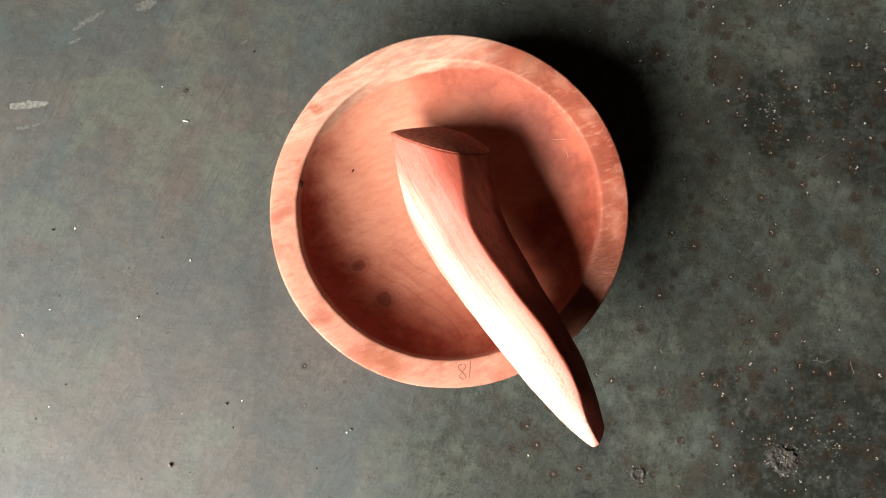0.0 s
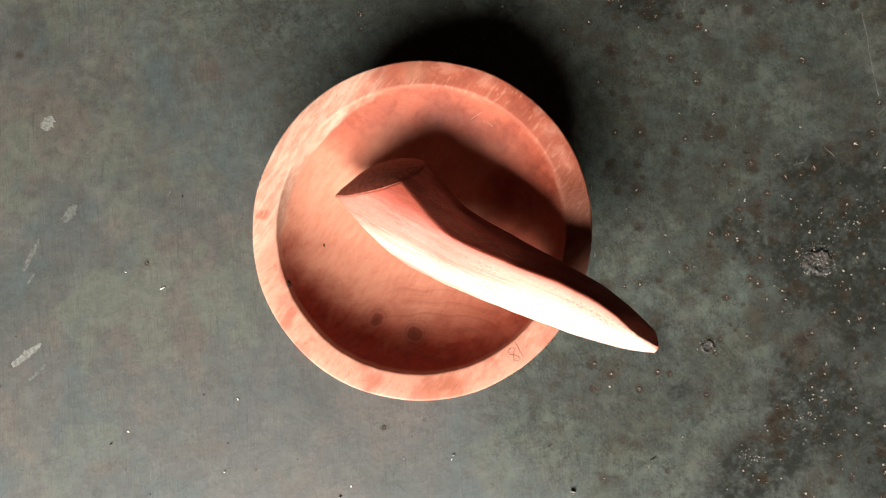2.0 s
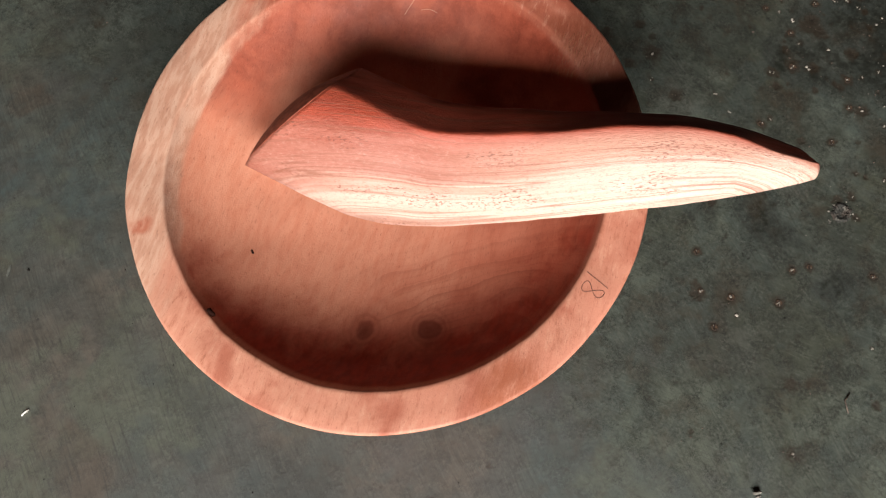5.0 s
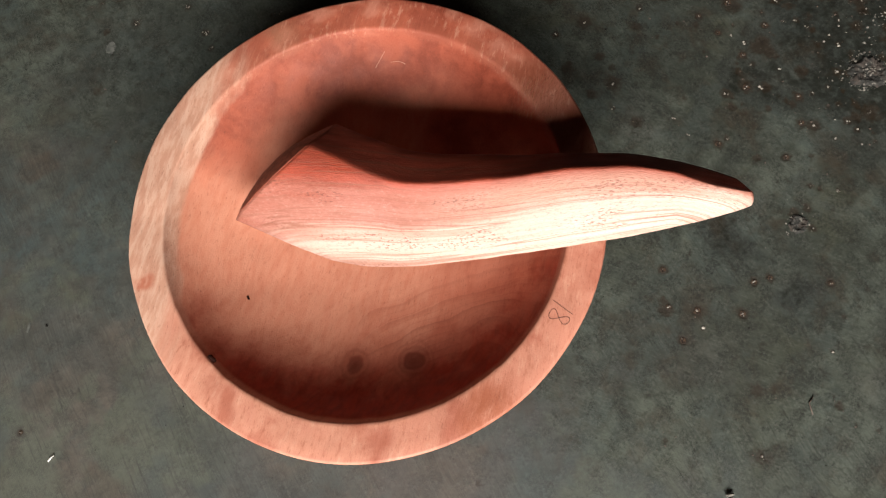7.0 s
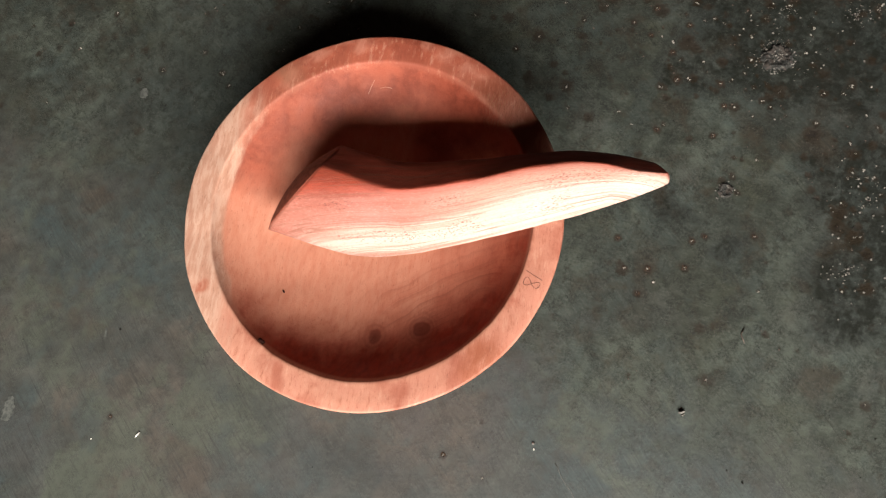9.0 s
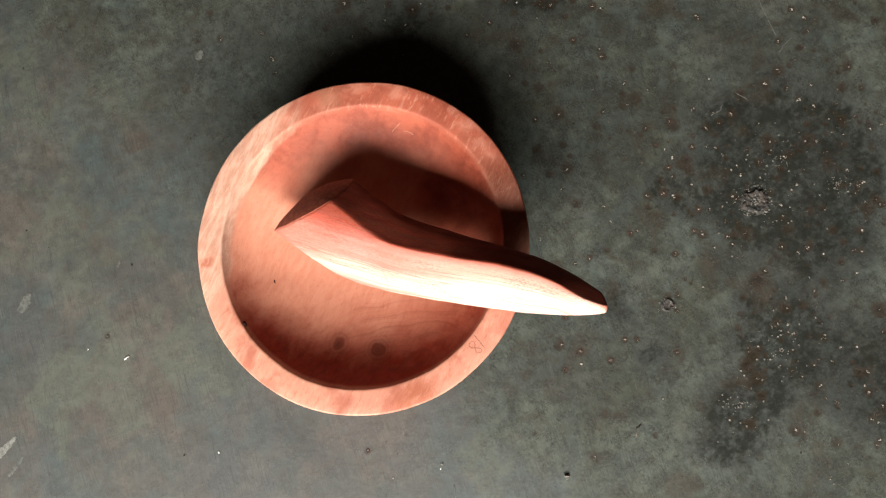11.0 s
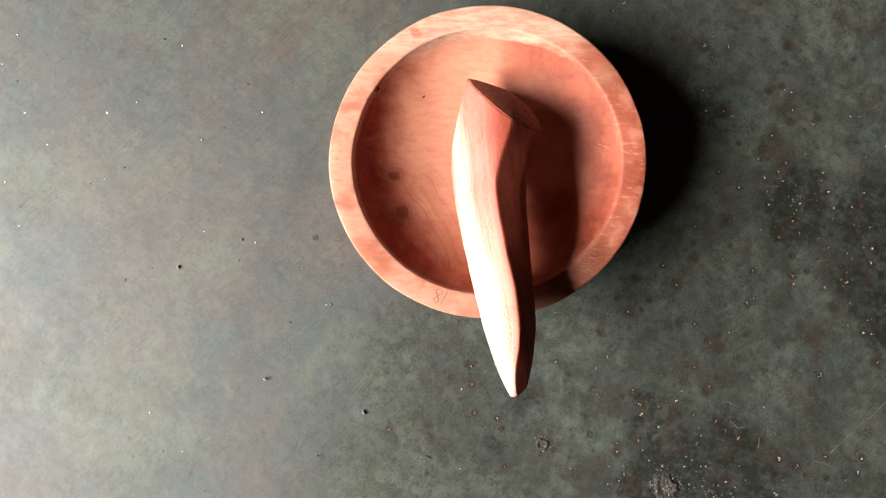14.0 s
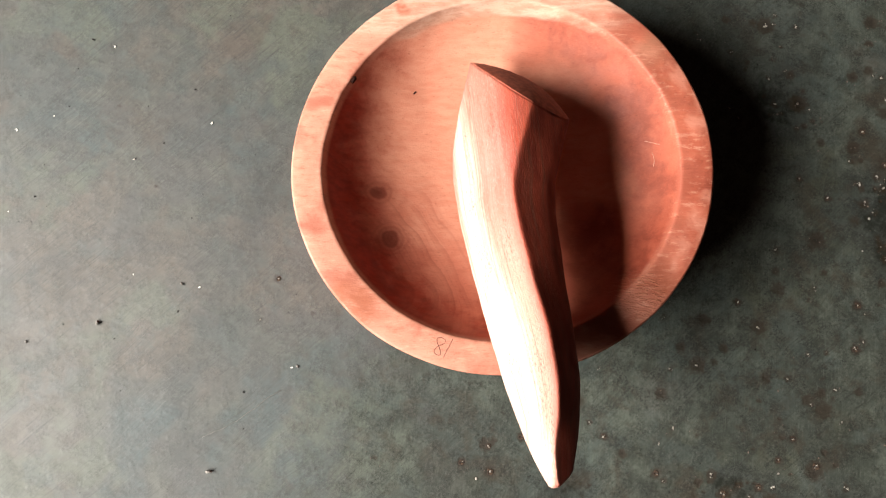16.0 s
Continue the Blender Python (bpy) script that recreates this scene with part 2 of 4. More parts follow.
def pestle_wood():
    """Grain runs along the bend: the coordinates are length, width from the ridge and height."""
    m = Nodes("pestle_wood", 0.62)
    m.bsdf.inputs["Specular IOR Level"].default_value = 0.3
    g = m.tree.nodes.new("ShaderNodeAttribute")
    g.attribute_name = "grain"
    m.coord = g.outputs["Vector"]
    soft = m.warped(24, 0.0012)
    broad = m.noise(1.0, 3, 0.6, m.mapping(scale=(9, 150, 60), src=soft))
    color = m.mix(m.ramp(broad, 0.30, 0.70), (0.192, 0.054, 0.034), (0.253, 0.092, 0.065))
    mottle = m.noise(1.0, 4, 0.65, m.mapping(loc=(4, 0, 0), scale=(70, 260, 120)))
    color = m.mix(m.ramp(mottle, 0.50, 0.68, 0.0, 0.5), color, (0.155, 0.047, 0.025))
    line = m.noise(1.0, 3, 0.6, m.mapping(scale=(10, 900, 50), src=soft))
    # red heartwood on the inner side of the bend, deepened to darken the shaded flank
    heart_shade = m.math("ADD", m.axis((0, 0, 0), (0.0, 1.0, 0.0)), m.ramp(broad, 0.3, 0.7, -0.002, 0.002))
    sap = m.ramp(heart_shade, -0.003, 0.009, 0.15, 1.0)
    color = m.mix(m.ramp(heart_shade, 0.008, -0.003, 0.0, 0.95), color, m.mix(m.ramp(mottle, 0.35, 0.65), (0.250, 0.034, 0.0140), (0.180, 0.023, 0.0095)))
    # paler towards the outer side of the bend, then cream sapwood in bands, also lightening the lit flank
    color = m.mix(m.ramp(m.axis((0, 0, 0), (0.0, 1.0, 0.0)), 0.005, 0.015, 0.0, 0.7), color, m.mix(m.ramp(broad, 0.3, 0.7), (0.238, 0.092, 0.066), (0.262, 0.118, 0.090)))
    # the handle is tan up to the ridge
    handle = m.math("MULTIPLY", m.ramp(m.axis((0, 0, 0), (1, 0, 0)), 0.045, 0.095), m.ramp(m.axis((0, 0, 0), (0.0, 1.0, 0.0)), -0.001, 0.006, 0.0, 0.75))
    color = m.mix(handle, color, m.mix(m.ramp(broad, 0.3, 0.7), (0.330, 0.195, 0.143), (0.300, 0.150, 0.105)))
    side = m.math("ADD", m.axis((0, 0, 0), (0.0, 1.0, 0.0)), m.ramp(m.noise(1.0, 3, 0.6, m.mapping(scale=(9, 330, 60))), 0.25, 0.75, -0.002, 0.002))
    side = m.math("SUBTRACT", side, m.ramp(m.axis((0, 0, 0), (1, 0, 0)), 0.05, -0.03, 0.0, 0.004))
    side = m.math("ADD", side, m.ramp(m.axis((0, 0, 0), (1, 0, 0)), 0.055, 0.105, 0.0, 0.0045))
    side = m.math("ADD", side, m.ramp(m.axis((0, 0, 0), (1, 0, 0)), 0.130, 0.160, 0.0, 0.006))
    cream = m.mix(m.ramp(line, 0.40, 0.62), (0.385, 0.262, 0.212), (0.310, 0.172, 0.128))
    band = m.ramp(m.noise(1.0, 2, 0.5, m.mapping(loc=(0.3, 0.4, 0), scale=(5, 210, 40))), 0.36, 0.56, 0.62, 1.0)
    band = m.math("MAXIMUM", band, m.ramp(m.axis((0, 0, 0), (1, 0, 0)), 0.055, 0.10))
    color = m.mix(m.math("MULTIPLY", m.ramp(side, 0.0095, 0.0170), m.math("MULTIPLY", band, 0.9)), color, cream)
    # near-white along the lit edge: its glare put into the colour
    bright = m.math("MULTIPLY", m.ramp(side, 0.0120, 0.0200), m.ramp(m.axis((0, 0, 0), (1, 0, 0)), 0.05, 0.13, 0.05, 0.40))
    color = m.mix(bright, color, (0.460, 0.350, 0.292))
    # thin lines and rows of open pores
    color = m.mix(m.ramp(line, 0.60, 0.70, 0.0, 0.28), color, (0.174, 0.062, 0.034))
    long_ = m.noise(1.0, 1, 0.5, m.mapping(loc=(2, 3, 1), scale=(4, 520, 30), src=soft))
    color = m.mix(m.math("MULTIPLY", m.ramp(long_, 0.62, 0.655), m.ramp(long_, 0.70, 0.665, 0.0, 0.6)), color, (0.146, 0.050, 0.029))
    for shift in (0.0, 5.0):
        thin = m.noise(1.0, 1, 0.4, m.mapping(loc=(shift, 1.3 * shift, 2), scale=(3, 760, 15)))
        color = m.mix(m.math("MULTIPLY", m.ramp(thin, 0.60, 0.625), m.ramp(thin, 0.665, 0.64, 0.0, 0.5)), color, (0.156, 0.055, 0.033))
    pores = m.noise(1.0, 2, 0.5, m.mapping(scale=(700, 2500, 1100)))
    patch = m.ramp(m.noise(1.0, 2, 0.5, m.mapping(scale=(28, 140, 60))), 0.50, 0.64)
    color = m.mix(m.math("MULTIPLY", m.ramp(pores, 0.55, 0.64, 0.0, 0.75), patch), color, (0.102, 0.030, 0.0168))
    fine = m.noise(1.0, 3, 0.7, m.mapping(scale=(260, 2600, 1500)))
    color = m.mix(m.ramp(fine, 0.52, 0.70, 0.0, 0.26), color, (0.136, 0.044, 0.026))
    color = m.mix(m.math("MULTIPLY", sap, m.ramp(fine, 0.46, 0.30, 0.0, 0.25)), color, (0.326, 0.188, 0.146))
    fuzz = m.noise(1.0, 4, 0.75, m.mapping(scale=(620, 900, 900)))
    color = m.mix(m.ramp(fuzz, 0.52, 0.68, 0.0, 0.34), color, (0.153, 0.049, 0.030))
    color = m.mix(m.math("MULTIPLY", sap, m.ramp(fuzz, 0.46, 0.32, 0.0, 0.26)), color, (0.319, 0.188, 0.148))
    b = m.bump(line, 0.0002, 0.5)
    b = m.bump(fuzz, 0.0003, 0.6, b)
    b = m.bump(pores, 0.0002, 0.5, b)
    b = m.bump(fine, 0.00016, 0.8, b)
    return m.done(color, m.ramp(mottle, 0.3, 0.7, 0.52, 0.7), b)


def cement():
    m = Nodes("floor_cement", 0.5)
    big = m.noise(7, 5, 0.6, m.warped(9, 0.05))
    mid = m.noise(30, 6, 0.66, m.warped(34, 0.018))
    small = m.noise(105, 5, 0.68, m.warped(90, 0.006))
    fine = m.noise(2100, 4, 0.8)
    dark, pale = m.attribute("dark"), m.attribute("pale")
    rust, green = m.attribute("rust"), m.attribute("green")
    tone = m.math("ADD", m.math("MULTIPLY", mid, 0.6), m.math("MULTIPLY", small, 0.4))
    # the trodden side: smooth grey with faint warm and cool clouds
    smooth = m.mix(m.ramp(mid, 0.42, 0.59), (0.032, 0.032, 0.026), (0.054, 0.054, 0.044))
    smooth = m.mix(m.ramp(big, 0.46, 0.58, 0.0, 0.7), smooth, (0.033, 0.036, 0.031))
    warm = m.noise(11, 4, 0.6, m.warped(14, 0.05, m.mapping(loc=(2.3, 0.7, 0))))
    smooth = m.mix(m.ramp(warm, 0.50, 0.58, 0.0, 0.9), smooth, (0.058, 0.047, 0.036))
    smooth = m.mix(m.ramp(warm, 0.48, 0.40, 0.0, 0.85), smooth, (0.026, 0.038, 0.037))
    smooth = m.mix(m.ramp(small, 0.42, 0.60, 0.4, 0.0), smooth, (0.024, 0.023, 0.0183))
    moss = m.noise(15, 4, 0.6, m.warped(18, 0.04, m.mapping(loc=(7.1, 4.2, 0))))
    smooth = m.mix(m.ramp(moss, 0.52, 0.60, 0.0, 0.75), smooth, (0.050, 0.056, 0.039))
    smooth = m.mix(m.ramp(moss, 0.46, 0.38, 0.0, 0.6), smooth, (0.036, 0.034, 0.031))
    grainy = m.noise(210, 5, 0.7, m.mapping(loc=(3, 3, 0)))
    smooth = m.mix(m.ramp(grainy, 0.52, 0.66, 0.0, 0.22), smooth, (0.022, 0.023, 0.0183))
    smooth = m.mix(m.ramp(grainy, 0.48, 0.34, 0.0, 0.22), smooth, (0.064, 0.063, 0.054))
    # the old side: grey-green with dark blotches
    wet = m.noise(13, 4, 0.6, m.warped(22, 0.03, m.mapping(loc=(6, 2, 0))))
    hue = m.noise(24, 5, 0.65, m.warped(30, 0.02, m.mapping(loc=(1, 8, 0))))
    old = m.mix(m.ramp(tone, 0.42, 0.58), (0.0225, 0.0259, 0.0193), (0.0562, 0.0637, 0.0491))
    old = m.mix(m.ramp(hue, 0.52, 0.66, 0.0, 0.6), old, (0.0434, 0.0572, 0.0504))
    old = m.mix(m.ramp(hue, 0.47, 0.34, 0.0, 0.6), old, (0.0383, 0.0390, 0.0223))
    old = m.mix(m.ramp(wet, 0.50, 0.64, 0.0, 0.55), old, (0.0193, 0.0226, 0.0183))
    old = m.mix(m.ramp(wet, 0.47, 0.36, 0.0, 0.45), old, (0.0638, 0.0727, 0.0593))
    old = m.mix(m.ramp(m.noise(170, 6, 0.75, m.warped(120, 0.004)), 0.53, 0.66, 0.0, 0.5), old, (0.0150, 0.0151, 0.0102))
    brush = m.noise(1.0, 4, 0.7, m.mapping(rot=(0, 0, -106), scale=(110, 1700, 1), src=m.warped(26, 0.006)))
    old = m.mix(m.ramp(brush, 0.52, 0.68, 0.0, 0.55), old, (0.0150, 0.0161, 0.0123))
    old = m.mix(m.ramp(brush, 0.47, 0.32, 0.0, 0.45), old, (0.0754, 0.0844, 0.0670))
    g = m.ramp(m.math("ADD", green, m.math("MULTIPLY", m.math("SUBTRACT", mid, 0.5), 1.2)), 0.15, 0.85)
    color = m.mix(g, smooth, old)
    brown = m.noise(55, 6, 0.7, m.warped(30, 0.02))
    color = m.mix(m.math("MULTIPLY", m.ramp(brown, 0.50, 0.64, 0.0, 0.65), m.math("ADD", m.math("MULTIPLY", green, 0.6), 0.35)), color, (0.024, 0.0166, 0.0095))
    bluish = m.noise(40, 5, 0.65, m.mapping(loc=(3, 1, 0)))
    color = m.mix(m.ramp(bluish, 0.52, 0.63, 0.0, 0.45), color, (0.030, 0.039, 0.035))
    # stains and the one painted shadow, soft ones first
    faint = m.math("MULTIPLY", m.attribute("faint"), m.ramp(m.math("ADD", m.math("MULTIPLY", small, 0.5), m.math("MULTIPLY", mid, 0.5)), 0.40, 0.58, 0.35, 1.0))
    color = m.mix(m.ramp(m.math("ADD", dark, m.math("MULTIPLY", faint, 0.5)), 0.03, 0.55, 0.0, 0.55), color, m.mix(m.ramp(mid, 0.42, 0.60), (0.0120, 0.0150, 0.0142), (0.030, 0.034, 0.031)))
    patchy = m.math("ADD", m.math("MULTIPLY", m.math("SUBTRACT", small, 0.5), 2.6), m.math("MULTIPLY", m.math("SUBTRACT", m.noise(330, 4, 0.7), 0.5), 1.7))
    d = m.ramp(m.math("ADD", m.math("MULTIPLY", dark, 0.68), m.math("MULTIPLY", m.math("ADD", patchy, m.math("MULTIPLY", m.math("SUBTRACT", mid, 0.5), 1.2)), m.math("ADD", m.math("MULTIPLY", dark, 0.8), 0.3, True))), 0.10, 1.05, 0.0, 0.85)
    color = m.mix(d, color, (0.0058, 0.0060, 0.0043))
    clean = m.math("SUBTRACT", 1.0, m.math("MULTIPLY", d, 0.9))
    r = m.ramp(m.math("ADD", rust, m.math("MULTIPLY", m.math("SUBTRACT", brown, 0.5), 2.2)), 0.15, 1.05, 0.0, 0.62)
    color = m.mix(r, color, m.mix(g, (0.042, 0.030, 0.021), (0.024, 0.0158, 0.0087)))
    p = m.ramp(m.math("ADD", pale, m.math("MULTIPLY", m.math("SUBTRACT", tone, 0.5), 2.0)), 0.3, 1.0, 0.0, 0.45)
    color = m.mix(m.math("MULTIPLY", p, clean), color, (0.058, 0.058, 0.049))
    # trowel and broom scratches
    s1 = m.noise(1.0, 3, 0.6, m.mapping(rot=(0, 0, -63), scale=(36, 900, 1), src=m.warped(12, 0.012)))
    where = m.ramp(m.noise(16, 4, 0.6), 0.42, 0.60, 0.15, 1.0)
    color = m.mix(m.math("MULTIPLY", where, m.ramp(s1, 0.56, 0.68, 0.0, 0.65)), color, (0.0139, 0.0131, 0.0103))
    s2 = m.noise(1.0, 3, 0.6, m.mapping(loc=(5, 2, 0), rot=(0, 0, -78), scale=(28, 800, 1), src=m.warped(14, 0.014)))
    color = m.mix(m.math("MULTIPLY", m.math("MULTIPLY", where, clean), m.ramp(s2, 0.60, 0.74, 0.0, 0.3)), color, (0.056, 0.055, 0.045))
    s3 = m.noise(1.0, 3, 0.65, m.mapping(loc=(1, 7, 0), rot=(0, 0, -66), scale=(70, 1500, 1), src=m.warped(20, 0.01)))
    worn = m.ramp(m.noise(22, 3), 0.40, 0.60, 0.25, 1.0)
    color = m.mix(m.math("MULTIPLY", worn, m.ramp(s3, 0.52, 0.68, 0.0, 0.6)), color, (0.0159, 0.0164, 0.0129))
    color = m.mix(m.math("MULTIPLY", m.math("MULTIPLY", worn, clean), m.ramp(s3, 0.48, 0.30, 0.0, 0.35)), color, (0.071, 0.070, 0.058))
    # grain, pinholes and rusty halos
    rough_side = m.math("ADD", m.math("MULTIPLY", g, 0.42), 0.58)
    sand = m.noise(900, 8, 0.95, m.warped(300, 0.0018))
    rough_side = m.math("MULTIPLY", rough_side, m.ramp(m.noise(130, 4, 0.6), 0.38, 0.62, 0.3, 1.0))
    color = m.mix(m.math("MULTIPLY", rough_side, m.ramp(sand, 0.53, 0.42, 0.0, 0.95)), color, (0.0084, 0.0087, 0.0067))
    color = m.mix(m.math("MULTIPLY", m.math("MULTIPLY", rough_side, clean), m.ramp(sand, 0.53, 0.61, 0.0, 0.75)), color, (0.074, 0.073, 0.058))
    color = m.mix(m.math("MULTIPLY", rough_side, m.ramp(fine, 0.38, 0.60, 0.42, 0.0)), color, (0.0081, 0.0080, 0.0060))
    color = m.mix(m.math("MULTIPLY", m.math("MULTIPLY", rough_side, clean), m.ramp(fine, 0.56, 0.70, 0.0, 0.4)), color, (0.049, 0.047, 0.037))
    speck = m.noise(270, 3, 0.6, m.warped(150, 0.003))
    color = m.mix(m.math("MULTIPLY", rough_side, m.ramp(speck, 0.58, 0.68, 0.0, 0.5)), color, (0.0144, 0.0107, 0.0068))
    color = m.mix(m.math("MULTIPLY", m.math("MULTIPLY", rough_side, clean), m.ramp(speck, 0.40, 0.32, 0.0, 0.4)), color, (0.038, 0.042, 0.032))
    keep = m.ramp(m.noise(70, 3), 0.53, 0.62)
    hole = m.math("MULTIPLY", m.ramp(m.noise(430, 2, 0.5), 0.66, 0.74), m.math("MULTIPLY", keep, rough_side))
    color = m.mix(hole, color, (0.0058, 0.0046, 0.0032))
    # pits: brown halos round dark holes
    pit = m.math("ADD", m.attribute("pit"), m.math("MULTIPLY", m.math("SUBTRACT", m.noise(620, 3, 0.65), 0.5), 1.1))
    color = m.mix(m.ramp(pit, 0.14, 0.60, 0.0, 0.80), color, (0.0159, 0.0107, 0.0062))
    color = m.mix(m.ramp(pit, 0.68, 1.05, 0.0, 0.8), color, (0.0055, 0.0036, 0.0024))
    height = m.math("MULTIPLY", rough_side, m.math("SUBTRACT", m.math("ADD", m.math("MULTIPLY", fine, 0.4), m.math("MULTIPLY", sand, 0.8)), m.math("ADD", hole, m.ramp(pit, 0.3, 0.9))))
    b = m.bump(mid, 0.0010, 0.15)
    b = m.bump(height, 0.0004, 0.6, b)
    b = m.bump(m.math("MULTIPLY", where, s1), 0.0002, 0.25, b)
    rough = m.math("ADD", m.ramp(tone, 0.40, 0.60, 0.64, 0.73), m.math("MULTIPLY", g, 0.06))
    # dirt is matt
    m.put(m.bsdf.inputs["Specular IOR Level"], m.math("MULTIPLY", m.ramp(g, 0.0, 1.0, 0.46, 0.20), m.math("SUBTRACT", 1.0, m.math("MULTIPLY", d, 0.75))))
    return m.done(color, rough, b)


def plain(name, a, b, scale, roughness=0.75, bump=0.0004, low=0.3, shine=0.5):
    """A two-tone mottled surface."""
    m = Nodes(name, roughness)
    m.bsdf.inputs["Specular IOR Level"].default_value = shine
    n = m.noise(scale, 5, 0.65)
    return m.done(m.mix(m.ramp(n, low, 1.0 - low), a, b), None, m.bump(n, bump, 0.6))


def crust():
    """Rough broken mortar: pale crumbs with black gaps."""
    m = Nodes("mortar_crust", 0.9)
    n = m.noise(700, 4, 0.7)
    c = m.mix(m.ramp(n, 0.52, 0.66), (0.010, 0.009, 0.0065), (0.080, 0.072, 0.060))
    c = m.mix(m.ramp(m.noise(260, 3), 0.48, 0.6, 0.0, 0.7), c, (0.030, 0.020, 0.014))
    return m.done(c, None, m.bump(n, 0.0008, 1.0))


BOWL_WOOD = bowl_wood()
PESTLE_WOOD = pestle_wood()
CEMENT = cement()
# unseen walls and ceiling: dark to limit fill light, red-brown to redden shade
PLASTER = plain("wall_plaster", (0.042, 0.015, 0.009), (0.062, 0.024, 0.015), 5.0, 0.85, 0.002)
CEILING = plain("ceiling_board", (0.038, 0.016, 0.010), (0.056, 0.025, 0.016), 4.0, 0.85, 0.001)
EARTH = plain("bare_earth", (0.16, 0.12, 0.09), (0.23, 0.18, 0.13), 3.0, 0.9, 0.01)
PALE_CHIP = plain("pale_chip", (0.48, 0.45, 0.38), (0.70, 0.68, 0.62), 900)
STONE_CHIP = plain("stone_chip", (0.03, 0.026, 0.020), (0.13, 0.118, 0.098), 700)
DARK_CHIP = plain("dark_chip", (0.004, 0.0035, 0.003), (0.016, 0.013, 0.011), 700, 0.9, 0.0002, 0.3, 0.1)
RUSTY_GRIT = plain("rusty_grit", (0.026, 0.015, 0.010), (0.088, 0.060, 0.042), 900)
OLD_PAINT = plain("old_paint", (0.060, 0.060, 0.051), (0.115, 0.112, 0.098), 520, 0.8, 0.0004, 0.40)
FADED_PAINT = plain("faded_paint", (0.030, 0.032, 0.027), (0.066, 0.066, 0.056), 420, 0.8, 0.0003, 0.36)
SCRAPE = plain("pale_scrape", (0.33, 0.145, 0.095), (0.38, 0.18, 0.125), 900)
SCRATCH = plain("pencil_scratch", (0.060, 0.018, 0.010), (0.11, 0.034, 0.020), 900)
CHAR = plain("dark_pocket", (0.006, 0.0015, 0.001), (0.016, 0.005, 0.003), 900, 0.95, 0.0002, 0.3, 0.05)
CRUST = crust()
PIT_EARTH = plain("pit_earth", (0.006, 0.004, 0.003), (0.046, 0.028, 0.017), 900, 0.9, 0.0005, 0.38, 0.2)
# end grain, its red partly painted in for light bounced off the bowl
END_GRAIN = plain("end_grain", (0.165, 0.032, 0.0155), (0.270, 0.066, 0.035), 420, 0.65, 0.0003, 0.38, 0.3)
FLOOR_SCRATCH = plain("floor_scratch", (0.036, 0.036, 0.030), (0.082, 0.078, 0.066), 500)
STONE = plain("grey_stone", (0.035, 0.030, 0.025), (0.20, 0.175, 0.15), 900)
SPECK = plain("pale_speck", (0.075, 0.064, 0.052), (0.27, 0.245, 0.205), 700)
PEBBLE = plain("pebble", (0.05, 0.042, 0.034), (0.185, 0.168, 0.142), 700)


# ---------------------------------------------------------------- mesh helpers
def mesh_of(name, verts, faces, material, smooth=True):
    me = bpy.data.meshes.new(name)
    me.from_pydata([tuple(v) for v in verts], [], faces)
    me.materials.append(material)
    if smooth:
        me.polygons.foreach_set("use_smooth", [True] * len(me.polygons))
    me.update()
    return me


def part(name, me, parent, label=""):
    ob = new(name, me)
    ob.parent = parent
    return tagged(ob, label)


def box(name, x0, x1, y0, y1, z0, z1, material):
    v = [(x, y, z) for z in (z0, z1) for y in (y0, y1) for x in (x0, x1)]
    f = [(0, 2, 3, 1), (4, 5, 7, 6), (0, 1, 5, 4), (2, 6, 7, 3), (0, 4, 6, 2), (1, 3, 7, 5)]
    return mesh_of(name, v, f, material, smooth=False)


def spline(stations, x):
    """Smooth (Catmull-Rom) values between rows of (x, a, b, ...)."""
    rows = stations
    i = max(0, min(len(rows) - 2, sum(1 for r in rows[1:-1] if r[0] <= x)))
    p1, p2 = rows[i], rows[i + 1]
    p0, p3 = rows[max(i - 1, 0)], rows[min(i + 2, len(rows) - 1)]
    h = p2[0] - p1[0]
    t = (x - p1[0]) / h
    out = []
    for k in range(1, len(p1)):
        m1 = (p2[k] - p0[k]) / (p2[0] - p0[0]) * h
        m2 = (p3[k] - p1[k]) / (p3[0] - p1[0]) * h
        out.append((2 * t ** 3 - 3 * t * t + 1) * p1[k] + (t ** 3 - 2 * t * t + t) * m1
                   + (3 * t * t - 2 * t ** 3) * p2[k] + (t ** 3 - t * t) * m2)
    return out


# ---------------------------------------------------------------- the room
def setting(name, me, label, category):
    ob = new(name, me)
    ob.matrix_world = ROOM
    return tagged(ob, label, category, kind="structure")


